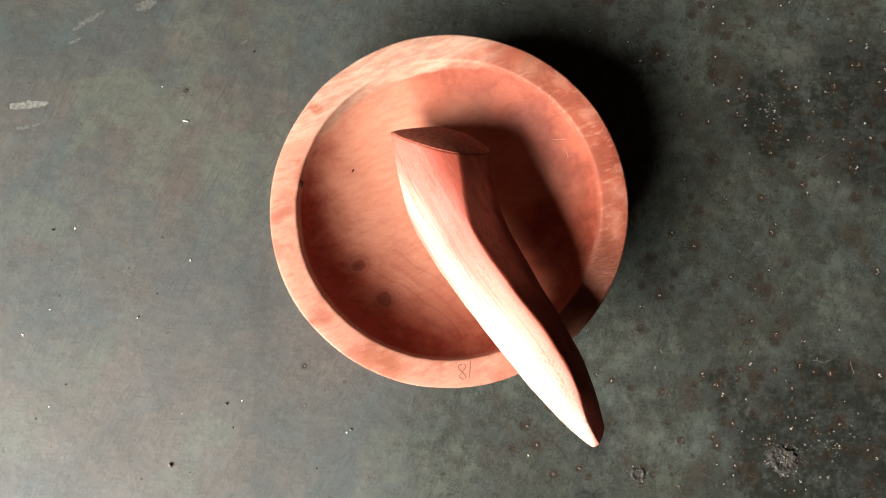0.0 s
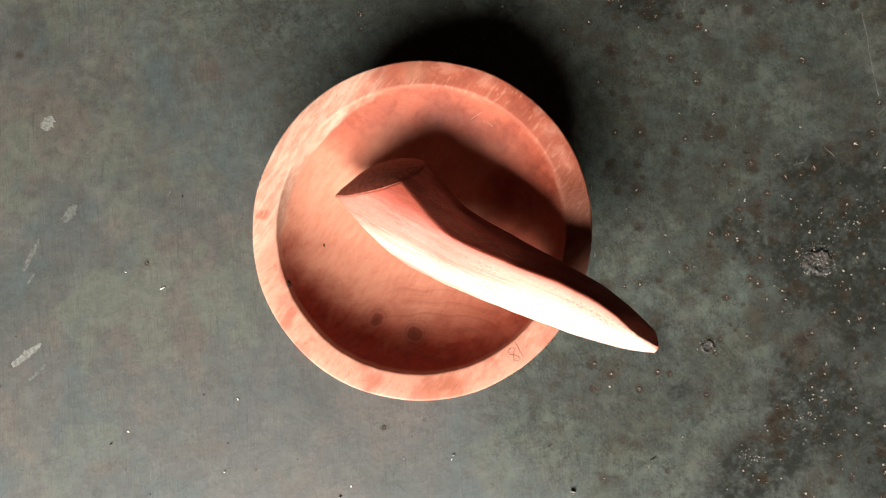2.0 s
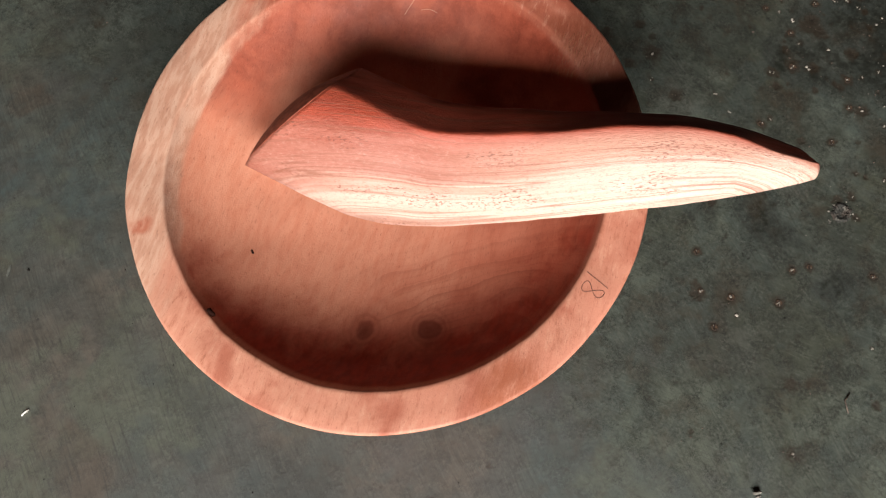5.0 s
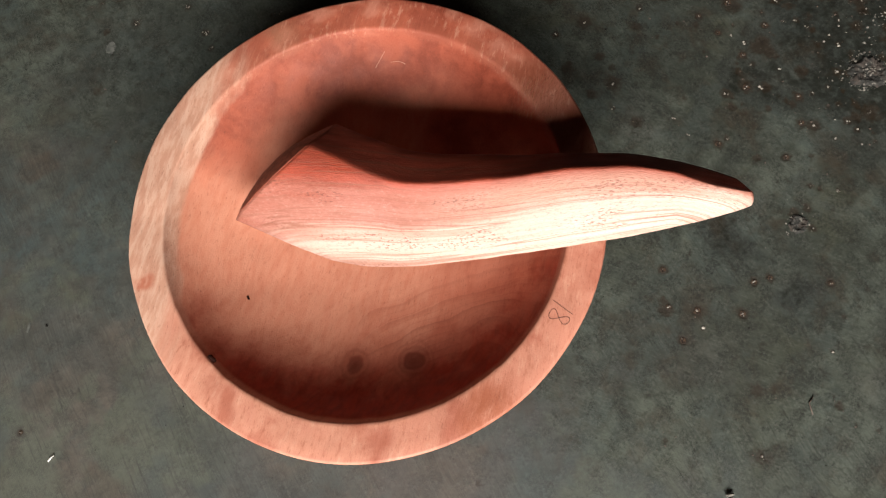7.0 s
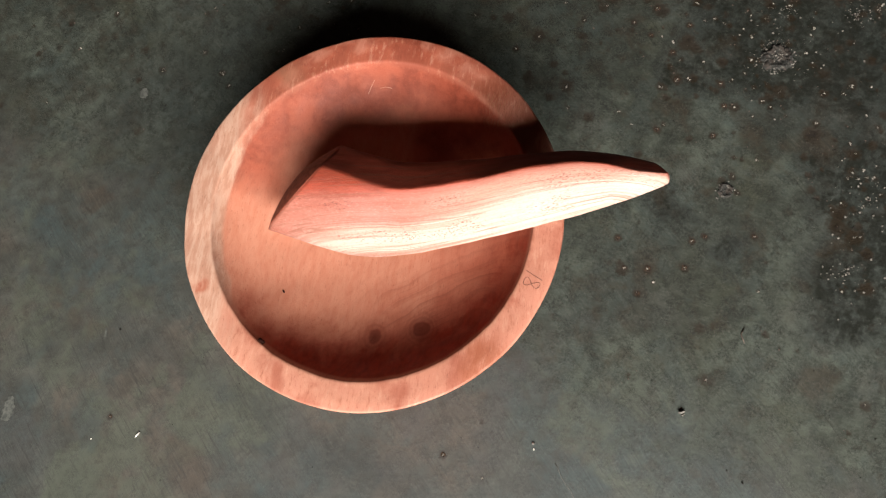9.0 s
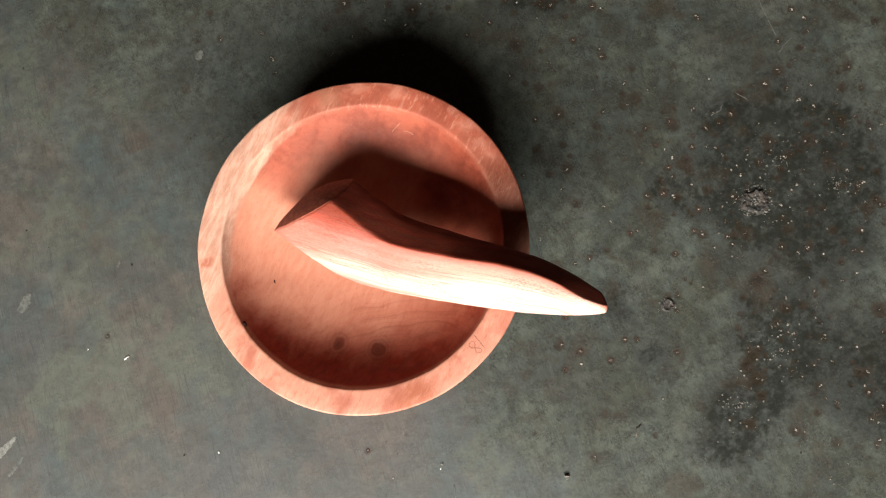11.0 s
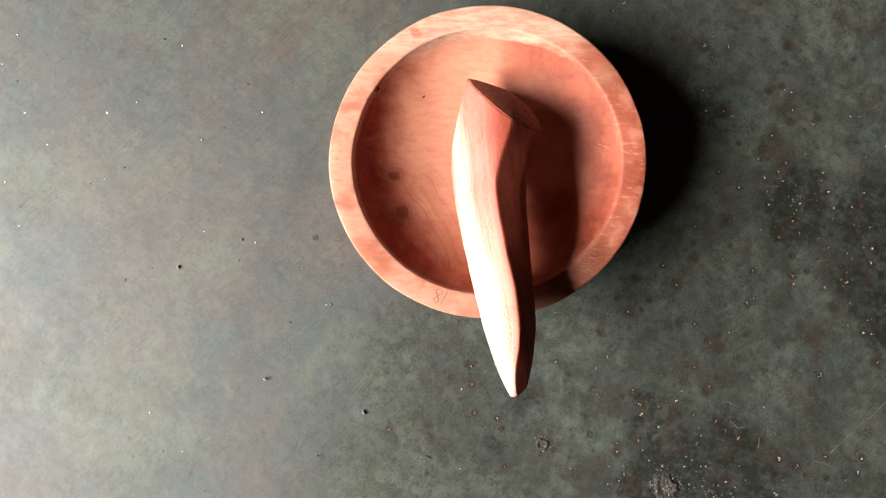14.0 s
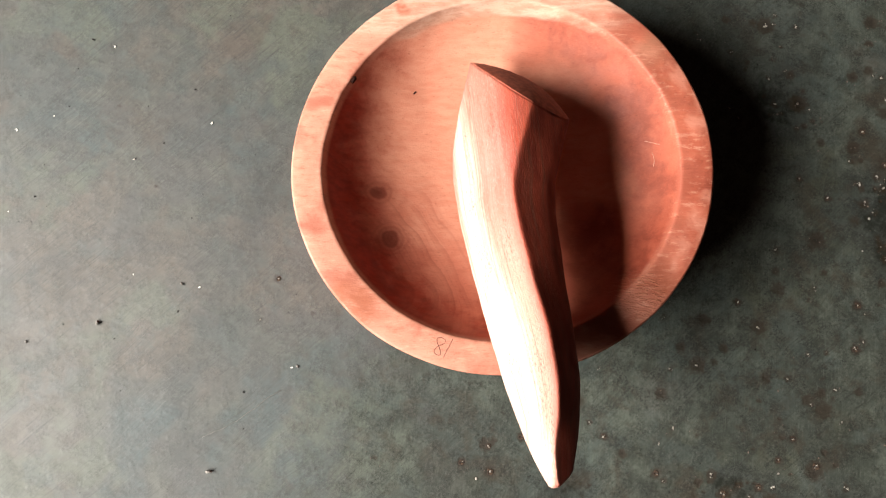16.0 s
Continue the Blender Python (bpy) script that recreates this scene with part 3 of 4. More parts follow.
# stains, and first in DARK a soft shadow painted on the floor: x, y, radius, strength
DARK = [(0.1560, -0.2450, 0.030, 1.3), (0.1488, -0.1994, 0.016, 0.8), (0.1119, -0.2096, 0.014, 0.7),
        (0.2075, -0.0970, 0.025, 0.8), (0.2173, -0.1319, 0.035, 0.9), (0.2002, -0.1485, 0.026, 1.0), (0.2693, 0.0674, 0.03, 0.9),
        (-0.2439, 0.1137, 0.018, 0.26), (-0.2351, 0.0821, 0.012, 0.23), (-0.2352, 0.0257, 0.02, 0.16), (0.1885, 0.0556, 0.022, 0.99),
        (0.2397, 0.0748, 0.03, 0.99), (0.1906, -0.1249, 0.03, 1.1), (0.2257, -0.13, 0.04, 0.99), (-0.0972, -0.1077, 0.006, 0.29),
        (-0.0848, -0.1018, 0.005, 0.29), (0.1485, -0.092, 0.011, 0.88), (0.0846, -0.1188, 0.011, 0.88), (0.1356, -0.1926, 0.02, 0.99),
        (0.0766, -0.2094, 0.022, 0.66), (0.1906, -0.1648, 0.03, 0.99), (-0.2362, -0.0256, 0.03, 0.18), (-0.2509, -0.001, 0.02, 0.16),
        (0.0906, 0.139, 0.05, 0.39), (0.001, 0.1585, 0.05, 0.44)]
BAND = [(-0.1097, 0.1480), (-0.1097, 0.0951), (-0.1075, 0.0281), (-0.1038, -0.0361), (-0.0988, -0.0978), (-0.0972, -0.1593)]
RUST = [(-0.1840, 0.0407, 0.015, 0.9), (-0.1475, 0.0279, 0.013, 1), (-0.2313, -0.0128, 0.009, 0.9), (-0.2509, -0.0632, 0.008, 0.8),
        (0.1495, -0.1638, 0.012, 0.8), (0.0338, -0.2132, 0.014, 0.8), (-0.0595, 0.1532, 0.006, 1.2), (-0.1179, 0.1182, 0.02, 0.5),
        (0.2206, 0.0298, 0.02, 0.6), (0.1605, 0.0895, 0.015, 0.6)]
PALE = [(0.2287, -0.0461, 0.02, 0.7), (0.2146, 0.0288, 0.016, 0.6), (0.1265, -0.1069, 0.02, 0.5), (0.1525, 0.1174, 0.02, 0.4),
        (-0.0308, -0.0879, 0.007, 0.7), (0.1196, -0.1468, 0.015, 0.6), (-0.2657, -0.0612, 0.008, 0.7), (-0.1348, -0.1770, 0.03, 0.6),
        (-0.1969, -0.1986, 0.06, 0.4)]


# dark smears, brown rusty blotches and pale worn clouds: x, y, radius
SMEARS = [(0.204, -0.122, 0.015), (0.216, -0.165, 0.016), (0.166, -0.139, 0.008), (0.184, -0.176, 0.007), (0.237, -0.169, 0.011),
          (0.137, -0.173, 0.008), (0.133, -0.194, 0.012), (0.118, -0.192, 0.012), (0.128, -0.211, 0.010), (0.095, -0.209, 0.014),
          (0.082, -0.211, 0.010), (0.082, -0.154, 0.006), (0.116, 0.092, 0.015),
          (0.186, 0.073, 0.015), (0.183, 0.053, 0.013), (0.225, 0.078, 0.012), (0.157, -0.095, 0.013), (0.259, 0.027, 0.017),
          (0.267, 0.011, 0.011), (0.231, 0.032, 0.010)]
FAINT = [(-0.230, -0.042, 0.013), (-0.256, -0.026, 0.017), (-0.215, -0.059, 0.010), (-0.105, -0.035, 0.011), (-0.102, -0.077, 0.013),
         (-0.107, 0.001, 0.013), (-0.091, -0.119, 0.010), (-0.085, -0.164, 0.010), (-0.083, -0.178, 0.009), (-0.030, -0.230, 0.013),
         (-0.009, -0.190, 0.013), (-0.188, -0.207, 0.012)]
BROWN = [(0.152, -0.093, 0.006), (0.178, -0.101, 0.006), (0.186, -0.065, 0.006), (0.144, -0.123, 0.005), (0.148, -0.168, 0.008),
         (0.086, -0.116, 0.008), (0.126, -0.095, 0.007), (0.080, -0.192, 0.006), (0.102, -0.198, 0.006), (0.035, -0.210, 0.007),
         (0.043, -0.164, 0.005), (0.160, 0.117, 0.007), (0.120, 0.169, 0.006), (0.135, 0.179, 0.006), (0.195, 0.129, 0.007),
         (0.156, 0.097, 0.006), (0.174, 0.085, 0.007), (0.181, 0.147, 0.009), (0.096, 0.168, 0.006), (0.091, 0.145, 0.005),
         (0.232, -0.089, 0.007), (0.233, -0.010, 0.010), (0.140, -0.136, 0.009)]
WARM = [(-0.146, 0.027, 0.014), (-0.251, -0.061, 0.005), (-0.231, -0.015, 0.006), (-0.180, -0.045, 0.021), (-0.041, -0.139, 0.012),
        (-0.042, -0.225, 0.014), (-0.125, 0.040, 0.006), (-0.116, 0.143, 0.008), (-0.060, 0.153, 0.004), (-0.056, 0.165, 0.011)]
CLOUDS = [(0.169, -0.171, 0.011), (0.167, -0.196, 0.008), (0.103, -0.122, 0.007), (0.163, -0.102, 0.007), (0.062, -0.191, 0.008),
          (0.054, -0.209, 0.007), (0.047, -0.235, 0.010), (0.037, -0.141, 0.013), (0.284, -0.052, 0.024), (0.224, 0.008, 0.011),
          (0.235, -0.045, 0.010), (0.110, -0.060, 0.013), (0.207, 0.103, 0.013), (0.151, 0.134, 0.010)]
DARK += [(x, y, r, 1.0) for x, y, r in SMEARS]
RUST += [(x, y, r, 1.0) for x, y, r in BROWN] + [(x, y, r, 0.5) for x, y, r in WARM]
PALE += [(x, y, r, 0.9) for x, y, r in CLOUDS]


def blot(x, y, spots):
    """How strongly a point lies in a group of spots with uneven outlines."""
    q = noise.noise_vector(Vector((x * 55, y * 55, 1.7))) * 0.009 + noise.noise_vector(Vector((x * 160, y * 160, 4.1))) * 0.004
    x, y = x + q.x, y + q.y
    return min(1.05, sum(s * math.exp(-((x - a) ** 2 + (y - b) ** 2) / (r * r)) for a, b, r, s in spots
                        if abs(x - a) < 3 * r and abs(y - b) < 3 * r))


PITS = [(-0.1496, 0.0746, 1.2), (-0.0779, -0.0821, 1.4), (0.1571, 0.0959, 1.6), (0.1717, 0.0836, 1.6), (0.1358, 0.0611, 1.2),
        (0.1513, 0.0568, 1.2), (0.2255, 0.0784, 1.8), (0.2036, 0.0198, 1.9), (0.1795, 0.0124, 1.8), (0.1846, -0.0077, 1.7),
        (0.1274, -0.0078, 1.4), (0.1702, -0.0573, 1.3), (0.1834, -0.0651, 1.9), (0.1670, -0.0689, 1.3), (0.1625, -0.0836, 1.6),
        (0.1813, -0.0846, 1.5)]
PITS_LOW = [(0.2119, -0.0864, 1.8), (0.1489, -0.0926, 1.9), (0.1566, -0.1132, 1.6), (0.1457, -0.1201, 1.5), (0.0910, -0.0898, 1.2),
            (0.1182, -0.0959, 1.6), (0.1280, -0.1222, 1.4), (0.0721, -0.1370, 1.4), (0.0772, -0.1414, 1.3), (0.0882, -0.1617, 1.3),
            (0.0565, -0.1049, 1.4), (0.0442, -0.1144, 1.4), (0.0492, -0.1246, 1.8), (0.0357, -0.1258, 1.5), (0.0581, -0.1396, 1.6)]


def pit_spots():
    """Small pits, thick in the dark patches of the old side: x, y, radius, strength."""
    g, spots = random.Random(12), []
    while len(spots) < 1100:
        x, y = g.uniform(-0.33, 0.33), g.uniform(-0.30, 0.30)
        clump = max(0.0, noise.noise(Vector((x * 30, y * 30, 2.2))) + 0.12)
        old = 1 / (1 + math.exp(-(x + 0.1 * y - 0.03) / 0.025))
        thick = 0.004 + old * (0.06 + 0.6 * clump + 0.9 * min(1.0, blot(x, y, [q for q in DARK if q[0] > 0.1])))
        if math.hypot(x, y) > 0.07 and g.random() < thick:
            spots.append((x, y, min(0.0048, max(0.0010, 0.0016 * g.lognormvariate(0.0, 0.55))), g.uniform(0.45, 1.0)))
    return spots


def build_floor():
    """One sheet, finely divided where the camera looks."""
    step, wide, deep = 0.00125, 272, 232
    far_ = [-5.2, -3.0, -1.6, -0.8]
    xs = far_ + [step * i for i in range(-wide, wide + 1)] + [-a for a in reversed(far_)]
    ys = far_ + [step * i for i in range(-deep, deep + 1)] + [-a for a in reversed(far_)]
    n, rows = len(xs), len(ys)
    verts = [(x, y, 0.0) for y in ys for x in xs]
    faces = [(j * n + i, j * n + i + 1, j * n + n + i + 1, j * n + n + i) for j in range(rows - 1) for i in range(n - 1)]
    me = mesh_of("floor", verts, faces, CEMENT)
    masks = {k: [] for k in ("dark", "rust", "pale", "green", "faint")}
    for x, y, _ in verts:
        band = min(abs(x - (a + (c - a) * (y - b) / (e - b)))
                   if min(b, e) <= y <= max(b, e) else 9.0 for (a, b), (c, e) in zip(BAND, BAND[1:]))
        band += 0.006 * noise.noise(Vector((x * 60, y * 60, 8.0)))
        masks["dark"].append(blot(x, y, DARK) + 0.10 * math.exp(-(band / 0.008) ** 2))
        masks["faint"].append(blot(x, y, [(a, b, 1.2 * r, 0.8) for a, b, r in FAINT]) + 0.7 * math.exp(-(band / 0.009) ** 2))
        masks["rust"].append(blot(x, y, RUST))
        masks["pale"].append(blot(x, y, PALE))
        across = x + 0.10 * y                            # old skin on the far side of the bowl
        masks["green"].append(1.0 / (1.0 + math.exp(-(across + 0.03) / 0.035)))
    pit = np.zeros((rows, n))
    gx, gy = np.array(xs), np.array(ys)
    for x, y, r, s in SPOTS + [(x, y, 0.0016 * s, 0.9) for x, y, s in PITS + PITS_LOW]:
        i0, i1 = np.searchsorted(gx, (x - 3 * r, x + 3 * r))
        j0, j1 = np.searchsorted(gy, (y - 3 * r, y + 3 * r))
        d2 = (gx[None, i0:i1] - x) ** 2 + (gy[j0:j1, None] - y) ** 2
        pit[j0:j1, i0:i1] = np.maximum(pit[j0:j1, i0:i1], s * np.exp(-d2 / (r * r)))
    masks["pit"] = pit.ravel().tolist()
    for k, values in masks.items():
        me.attributes.new(k, "FLOAT", "POINT").data.foreach_set("value", values)
    return tagged(new("floor", me), "stained grey-green polished cement floor with pits and scratches", "floor", kind="structure")


def build_room():
    y0, y1, x0, x1, top, th = -WINDOW_FAR, 3.6, -2.6, 2.6, 3.0, 0.15
    h = WINDOW_W / 2
    walls = (("wall_north", box("wall_north", x0 - th, x1 + th, y1, y1 + th, -0.1, top, PLASTER)),
             ("wall_west", box("wall_west", x0 - th, x0, y0, y1, -0.1, top, PLASTER)),
             ("wall_east", box("wall_east", x1, x1 + th, y0, y1, -0.1, top, PLASTER)),
             ("wall_south_a", box("wall_south_a", x0 - th, -h, y0 - th, y0, -0.1, top, PLASTER)),
             ("wall_south_b", box("wall_south_b", h, x1 + th, y0 - th, y0, -0.1, top, PLASTER)),
             ("wall_south_lintel", box("wall_south_lintel", -h, h, y0 - th, y0, WINDOW_TOP, top, PLASTER)),
             ("wall_south_breast", box("wall_south_breast", -h, h, y0 - th, y0, -0.1, WINDOW_LOW, PLASTER)))
    for name, me in walls:
        setting(name, me, "unseen plain dark red-brown wall added to close the room", "wall")
    setting("ceiling", box("ceiling", x0 - th, x1 + th, y0 - th, y1 + th, top, top + 0.1, CEILING), "unseen plain dark board ceiling added over the room", "ceiling")
    setting("ground", box("ground", -40, 40, -40, y0 - th - 0.3, -0.3, -0.05, EARTH), "bare brown earth outside the open window", "ground")


SPOTS = pit_spots()
floor = build_floor()
build_room()


# ---------------------------------------------------------------- the bowl
BOWL_PROFILE = [(0.0, 0.0), (0.068, 0.0), (0.0735, 0.0012), (0.081, 0.008), (0.087, 0.02), (0.0897, 0.030), (0.0906, 0.0386),
                (0.0907, 0.0396), (0.0903, 0.0402), (0.0896, 0.0404), (0.085, 0.0402), (0.0785, 0.0399), (0.0776, 0.0398), (0.0771, 0.0395),
                (0.0768, 0.0390), (0.0764, 0.0380),
                (0.0745, 0.0350), (0.0710, 0.0305), (0.0665, 0.0263), (0.061, 0.0228), (0.055, 0.0196), (0.045, 0.0163),
                (0.030, 0.0136), (0.015, 0.0122), (0.0, 0.0118)]


def lean(x, z):
    """The rim was cut out of level: higher on one side."""
    return z * (1.0 + 1.1 * x)


def inside_z(x, y):
    """Height of the bowl's inner surface."""
    inner = sorted(BOWL_PROFILE[13:])
    return lean(x, float(np.interp(math.hypot(x, y), [a for a, _ in inner], [b for _, b in inner])))


def rim_z(x, y):
    """Height of the flat rim."""
    outer = sorted((r, z) for r, z in BOWL_PROFILE if z > 0.036)
    z = float(np.interp(math.hypot(x, y), [a for a, _ in outer], [b for _, b in outer]))
    return lean(x, z) + 0.00045 * noise.noise(Vector((x * 70, y * 70, 3.0)))


# short pale scrapes on the inner wall: ends
SCRAPES = [(0.0609, 0.0329, 0.0635, 0.0272), (0.0622, 0.0364, 0.0562, 0.0376)]


def build_bowl():
    seg, fine = 192, []
    for (r0, z0), (r1, z1) in zip(BOWL_PROFILE, BOWL_PROFILE[1:]):
        k = max(1, round(math.hypot(r1 - r0, z1 - z0) / 0.0035))
        fine += [(r0 + (r1 - r0) * i / k, z0 + (z1 - z0) * i / k) for i in range(k)]
    fine = fine[1:]
    verts = [(0, 0, 0), (0, 0, BOWL_PROFILE[-1][1])]
    for r, z in fine:
        for i in range(seg):
            a = 2 * math.pi * i / seg
            x, y = r * math.cos(a), r * math.sin(a)
            n = noise.noise(Vector((x * 40, y * 40, z * 40)))
            s = 1.0 + 0.004 * n * min(1.0, z / 0.02)
            if 0.070 < r < 0.0785 and z > 0.03:
                s += 0.0035 * noise.noise(Vector((x * 150, y * 150, 6.0)))
            dz = 0.00045 * noise.noise(Vector((x * 70, y * 70, 3.0))) if z > 0.01 else 0.0
            verts.append((x * s, y * s, lean(x, z) + dz))
    faces = []
    for j in range(len(fine) - 1):
        for i in range(seg):
            a, b = 2 + j * seg + i, 2 + j * seg + (i + 1) % seg
            faces.append((a, b, b + seg, a + seg))
    last = 2 + (len(fine) - 1) * seg
    for i in range(seg):
        k = (i + 1) % seg
        faces.append((0, 2 + k, 2 + i))
        faces.append((1, last + i, last + k))
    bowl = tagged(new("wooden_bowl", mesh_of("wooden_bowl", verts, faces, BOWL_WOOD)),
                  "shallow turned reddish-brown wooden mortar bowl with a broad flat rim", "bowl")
    # the number scratched into the rim, read from inside
    part("scratched_number", scratched_18(), bowl, "number 18 scratched thinly into the rim")
    for x0, y0, x1, y1 in SCRAPES:
        line = [(x0 + (x1 - x0) * t + 0.0006 * t * (1 - t) * 4, y0 + (y1 - y0) * t) for t in (0, 0.2, 0.4, 0.6, 0.8, 1.0)]
        v, f = tube([(x, y, inside_z(x, y) + 0.0001) for x, y in line], 0.00016)
        part("scrape", mesh_of("scrape", v, f, SCRAPE), bowl, "thin pale scrape")
    part("bark_pocket", lump("bark_pocket", 0.0014, CHAR, 5, (0.7, 1.4, 1.0)), bowl, "small dark bark pocket below the rim").matrix_basis = pose(-0.0757, 0.0122, 0.0338, 0, 25, -8)
    part("worm_hole", lump("worm_hole", 0.0008, CHAR, 6, (1.4, 0.7, 0.3)), bowl, "tiny dark worm hole").matrix_basis = pose(-0.0508, 0.0230, inside_z(-0.0508, 0.0230) - 0.0001, 0, 0, 60)
    return bowl


def tube(points, radius, sides=6, closed=False):
    """A thin rod along a line of points: vertices and faces."""
    pts = [Vector(p) for p in points]
    verts, faces, n = [], [], len(pts)
    for i, p in enumerate(pts):
        d = (pts[min(i + 1, n - 1)] - pts[max(i - 1, 0)]).normalized()
        side = d.cross(Vector((0, 0, 1)))
        side = side.normalized() if side.length > 1e-6 else Vector((1, 0, 0))
        up = side.cross(d)
        for k in range(sides):
            a = 2 * math.pi * k / sides
            verts.append(p + radius * (math.cos(a) * side + math.sin(a) * up))
    for i in range(n - 1):
        for k in range(sides):
            a, b = i * sides + k, i * sides + (k + 1) % sides
            faces.append((a, b, b + sides, a + sides))
    faces += [tuple(range(sides))[::-1], tuple((n - 1) * sides + k for k in range(sides))]
    return verts, faces


def scratched_18():
    """Two hand-drawn figures, tops towards the outer edge."""
    z = 0.0405
    one = [(0.0113 - 0.0007 * t, -0.0777 - 0.0084 * t, z) for t in (0, 0.25, 0.5, 0.75, 1.0)]
    eight = []
    for i in range(41):
        a = 2 * math.pi * i / 40
        s, c = math.sin(a), math.cos(a)
        wide = 0.0016 if c > 0 else 0.0013
        eight.append((0.0073 + wide * math.sin(2 * a) * 1.15 - 0.0003 * c, -0.0827 + 0.0036 * c + 0.0003 * s, z))
    verts, faces = [], []
    for line in (one, eight):
        v, f = tube([(x, y, rim_z(x, y)) for x, y, _ in line], 0.00011)
        faces += [tuple(i + len(verts) for i in q) for q in f]
        verts += v
    return mesh_of("scratched_number", verts, faces, SCRATCH)


def lump(name, size, material, seed, scale=(1, 1, 0.6), detail=2):
    """An irregular crumb whose base sits at z = 0."""
    bm = bmesh.new()
    bmesh.ops.create_icosphere(bm, subdivisions=detail, radius=1.0)
    for v in bm.verts:
        k = 1.0 + 0.45 * noise.noise(v.co * 1.7 + Vector((seed * 3.1, seed * 1.7, 0)))
        v.co = Vector((v.co.x * scale[0], v.co.y * scale[1], v.co.z * scale[2])) * size * k
    low = min(v.co.z for v in bm.verts)
    for v in bm.verts:
        v.co.z -= low
    me = bpy.data.meshes.new(name)
    bm.to_mesh(me)
    bm.free()
    me.materials.append(material)
    return me


bowl = build_bowl()

# ---------------------------------------------------------------- the pestle
# Section corners along its length, in millimetres: u, then across and up for the lit side, the crease, the ridge, the shaded side,
# the shaded lower edge, the belly and the lit lower edge.
PESTLE = [(-30, 18, 39, 5, 58.5, -14, 61, -27.5, 43, -22, 24, -8, 18.2, 8, 22),
          (0, 26.2, 39.3, 8.5, 61.2, -8, 62.5, -24.5, 45, -20, 24, -6, 18.4, 12, 23),
          (25, 31, 37.5, 12.5, 62, 0, 63.3, -17.6, 49, -14, 26, 0, 19.6, 16, 22),
          (50, 29.8, 39.5, 13.5, 58.6, 6, 64.1, -11.5, 52.5, -8, 30, 5, 21.5, 17, 24),
          (80, 24.4, 49.2, 10, 62.4, 2.2, 68.2, -12.5, 57, -9, 35, 3, 28.5, 12, 33),
          (110, 17.6, 59.8, 5.4, 70.6, -3.7, 75.2, -14.6, 63.5, -10, 50, -1, 42.8, 8, 47),
          (130, 12.2, 66.2, 2.6, 75.3, -5.1, 79, -14.5, 68.3, -11, 57, -3, 52.5, 6, 57),
          (150, 5.2, 71.3, 0.8, 76.4, -2.9, 78.0, -11.1, 71, -9.5, 65.6, -4, 63.5, 2.6, 66),
          (166, -3.2, 71.5, -3.6, 73.2, -4.4, 73.4, -7.4, 71.2, -7, 69.6, -5, 69.3, -3.8, 70)]
ROUNDING = (0.48, 0.40, 0.11, 0.34, 0.45, 0.45, 0.45)
PESTLE_AT = pose(-0.004, 0.034, 0.0, 0, 0, math.degrees(math.atan2(-0.91282, 0.40837)))


def pestle_section(u, shrink=0.0):
    """The rounded seven-sided outline at u: points (across, up) in millimetres."""
    q = spline(PESTLE, u)
    corner = [Vector((q[2 * k], q[2 * k + 1])) for k in range(7)]
    mid = sum(corner, Vector((0, 0))) / 7
    corner = [c.lerp(mid, shrink) for c in corner]
    out = []
    for k in range(7):
        c, a, b, r = corner[k], corner[k - 1], corner[(k + 1) % 7], ROUNDING[k]
        c2 = c - 0.25 * r * (a + b - 2 * c)
        start, end = c2.lerp(a, r), c2.lerp(b, r)
        for t in (0.0, 0.17, 0.33, 0.5, 0.67, 0.83, 1.0):
            out.append((1 - t) ** 2 * start + 2 * t * (1 - t) * c2 + t * t * end)
        for t in (0.33, 0.67):
            nxt = corner[(k + 1) % 7]
            n2 = nxt - 0.25 * ROUNDING[(k + 1) % 7] * (c + corner[(k + 2) % 7] - 2 * nxt)
            out.append(end.lerp(n2.lerp(c, ROUNDING[(k + 1) % 7]), t))
    # the lit flank is rasped into one soft curve up to the ridge
    for _ in range(14):
        out[3:17] = [0.25 * out[i - 1] + 0.5 * out[i] + 0.25 * out[i + 1] for i in range(3, 17)]
    return out


def face_u(v, w):
    """Where the slanted, slightly rounded grinding face cuts the length."""
    t = min(1.0, max(0.0, (v + 11) / 32))
    return -0.659 * v + 0.6306 * w - 25.07 - 5.0 * t * (1 - t)


def nose_u(v):
    """The thin end is cut off at a slant, longest on the lit side."""
    return 162.2 + 0.66 * v


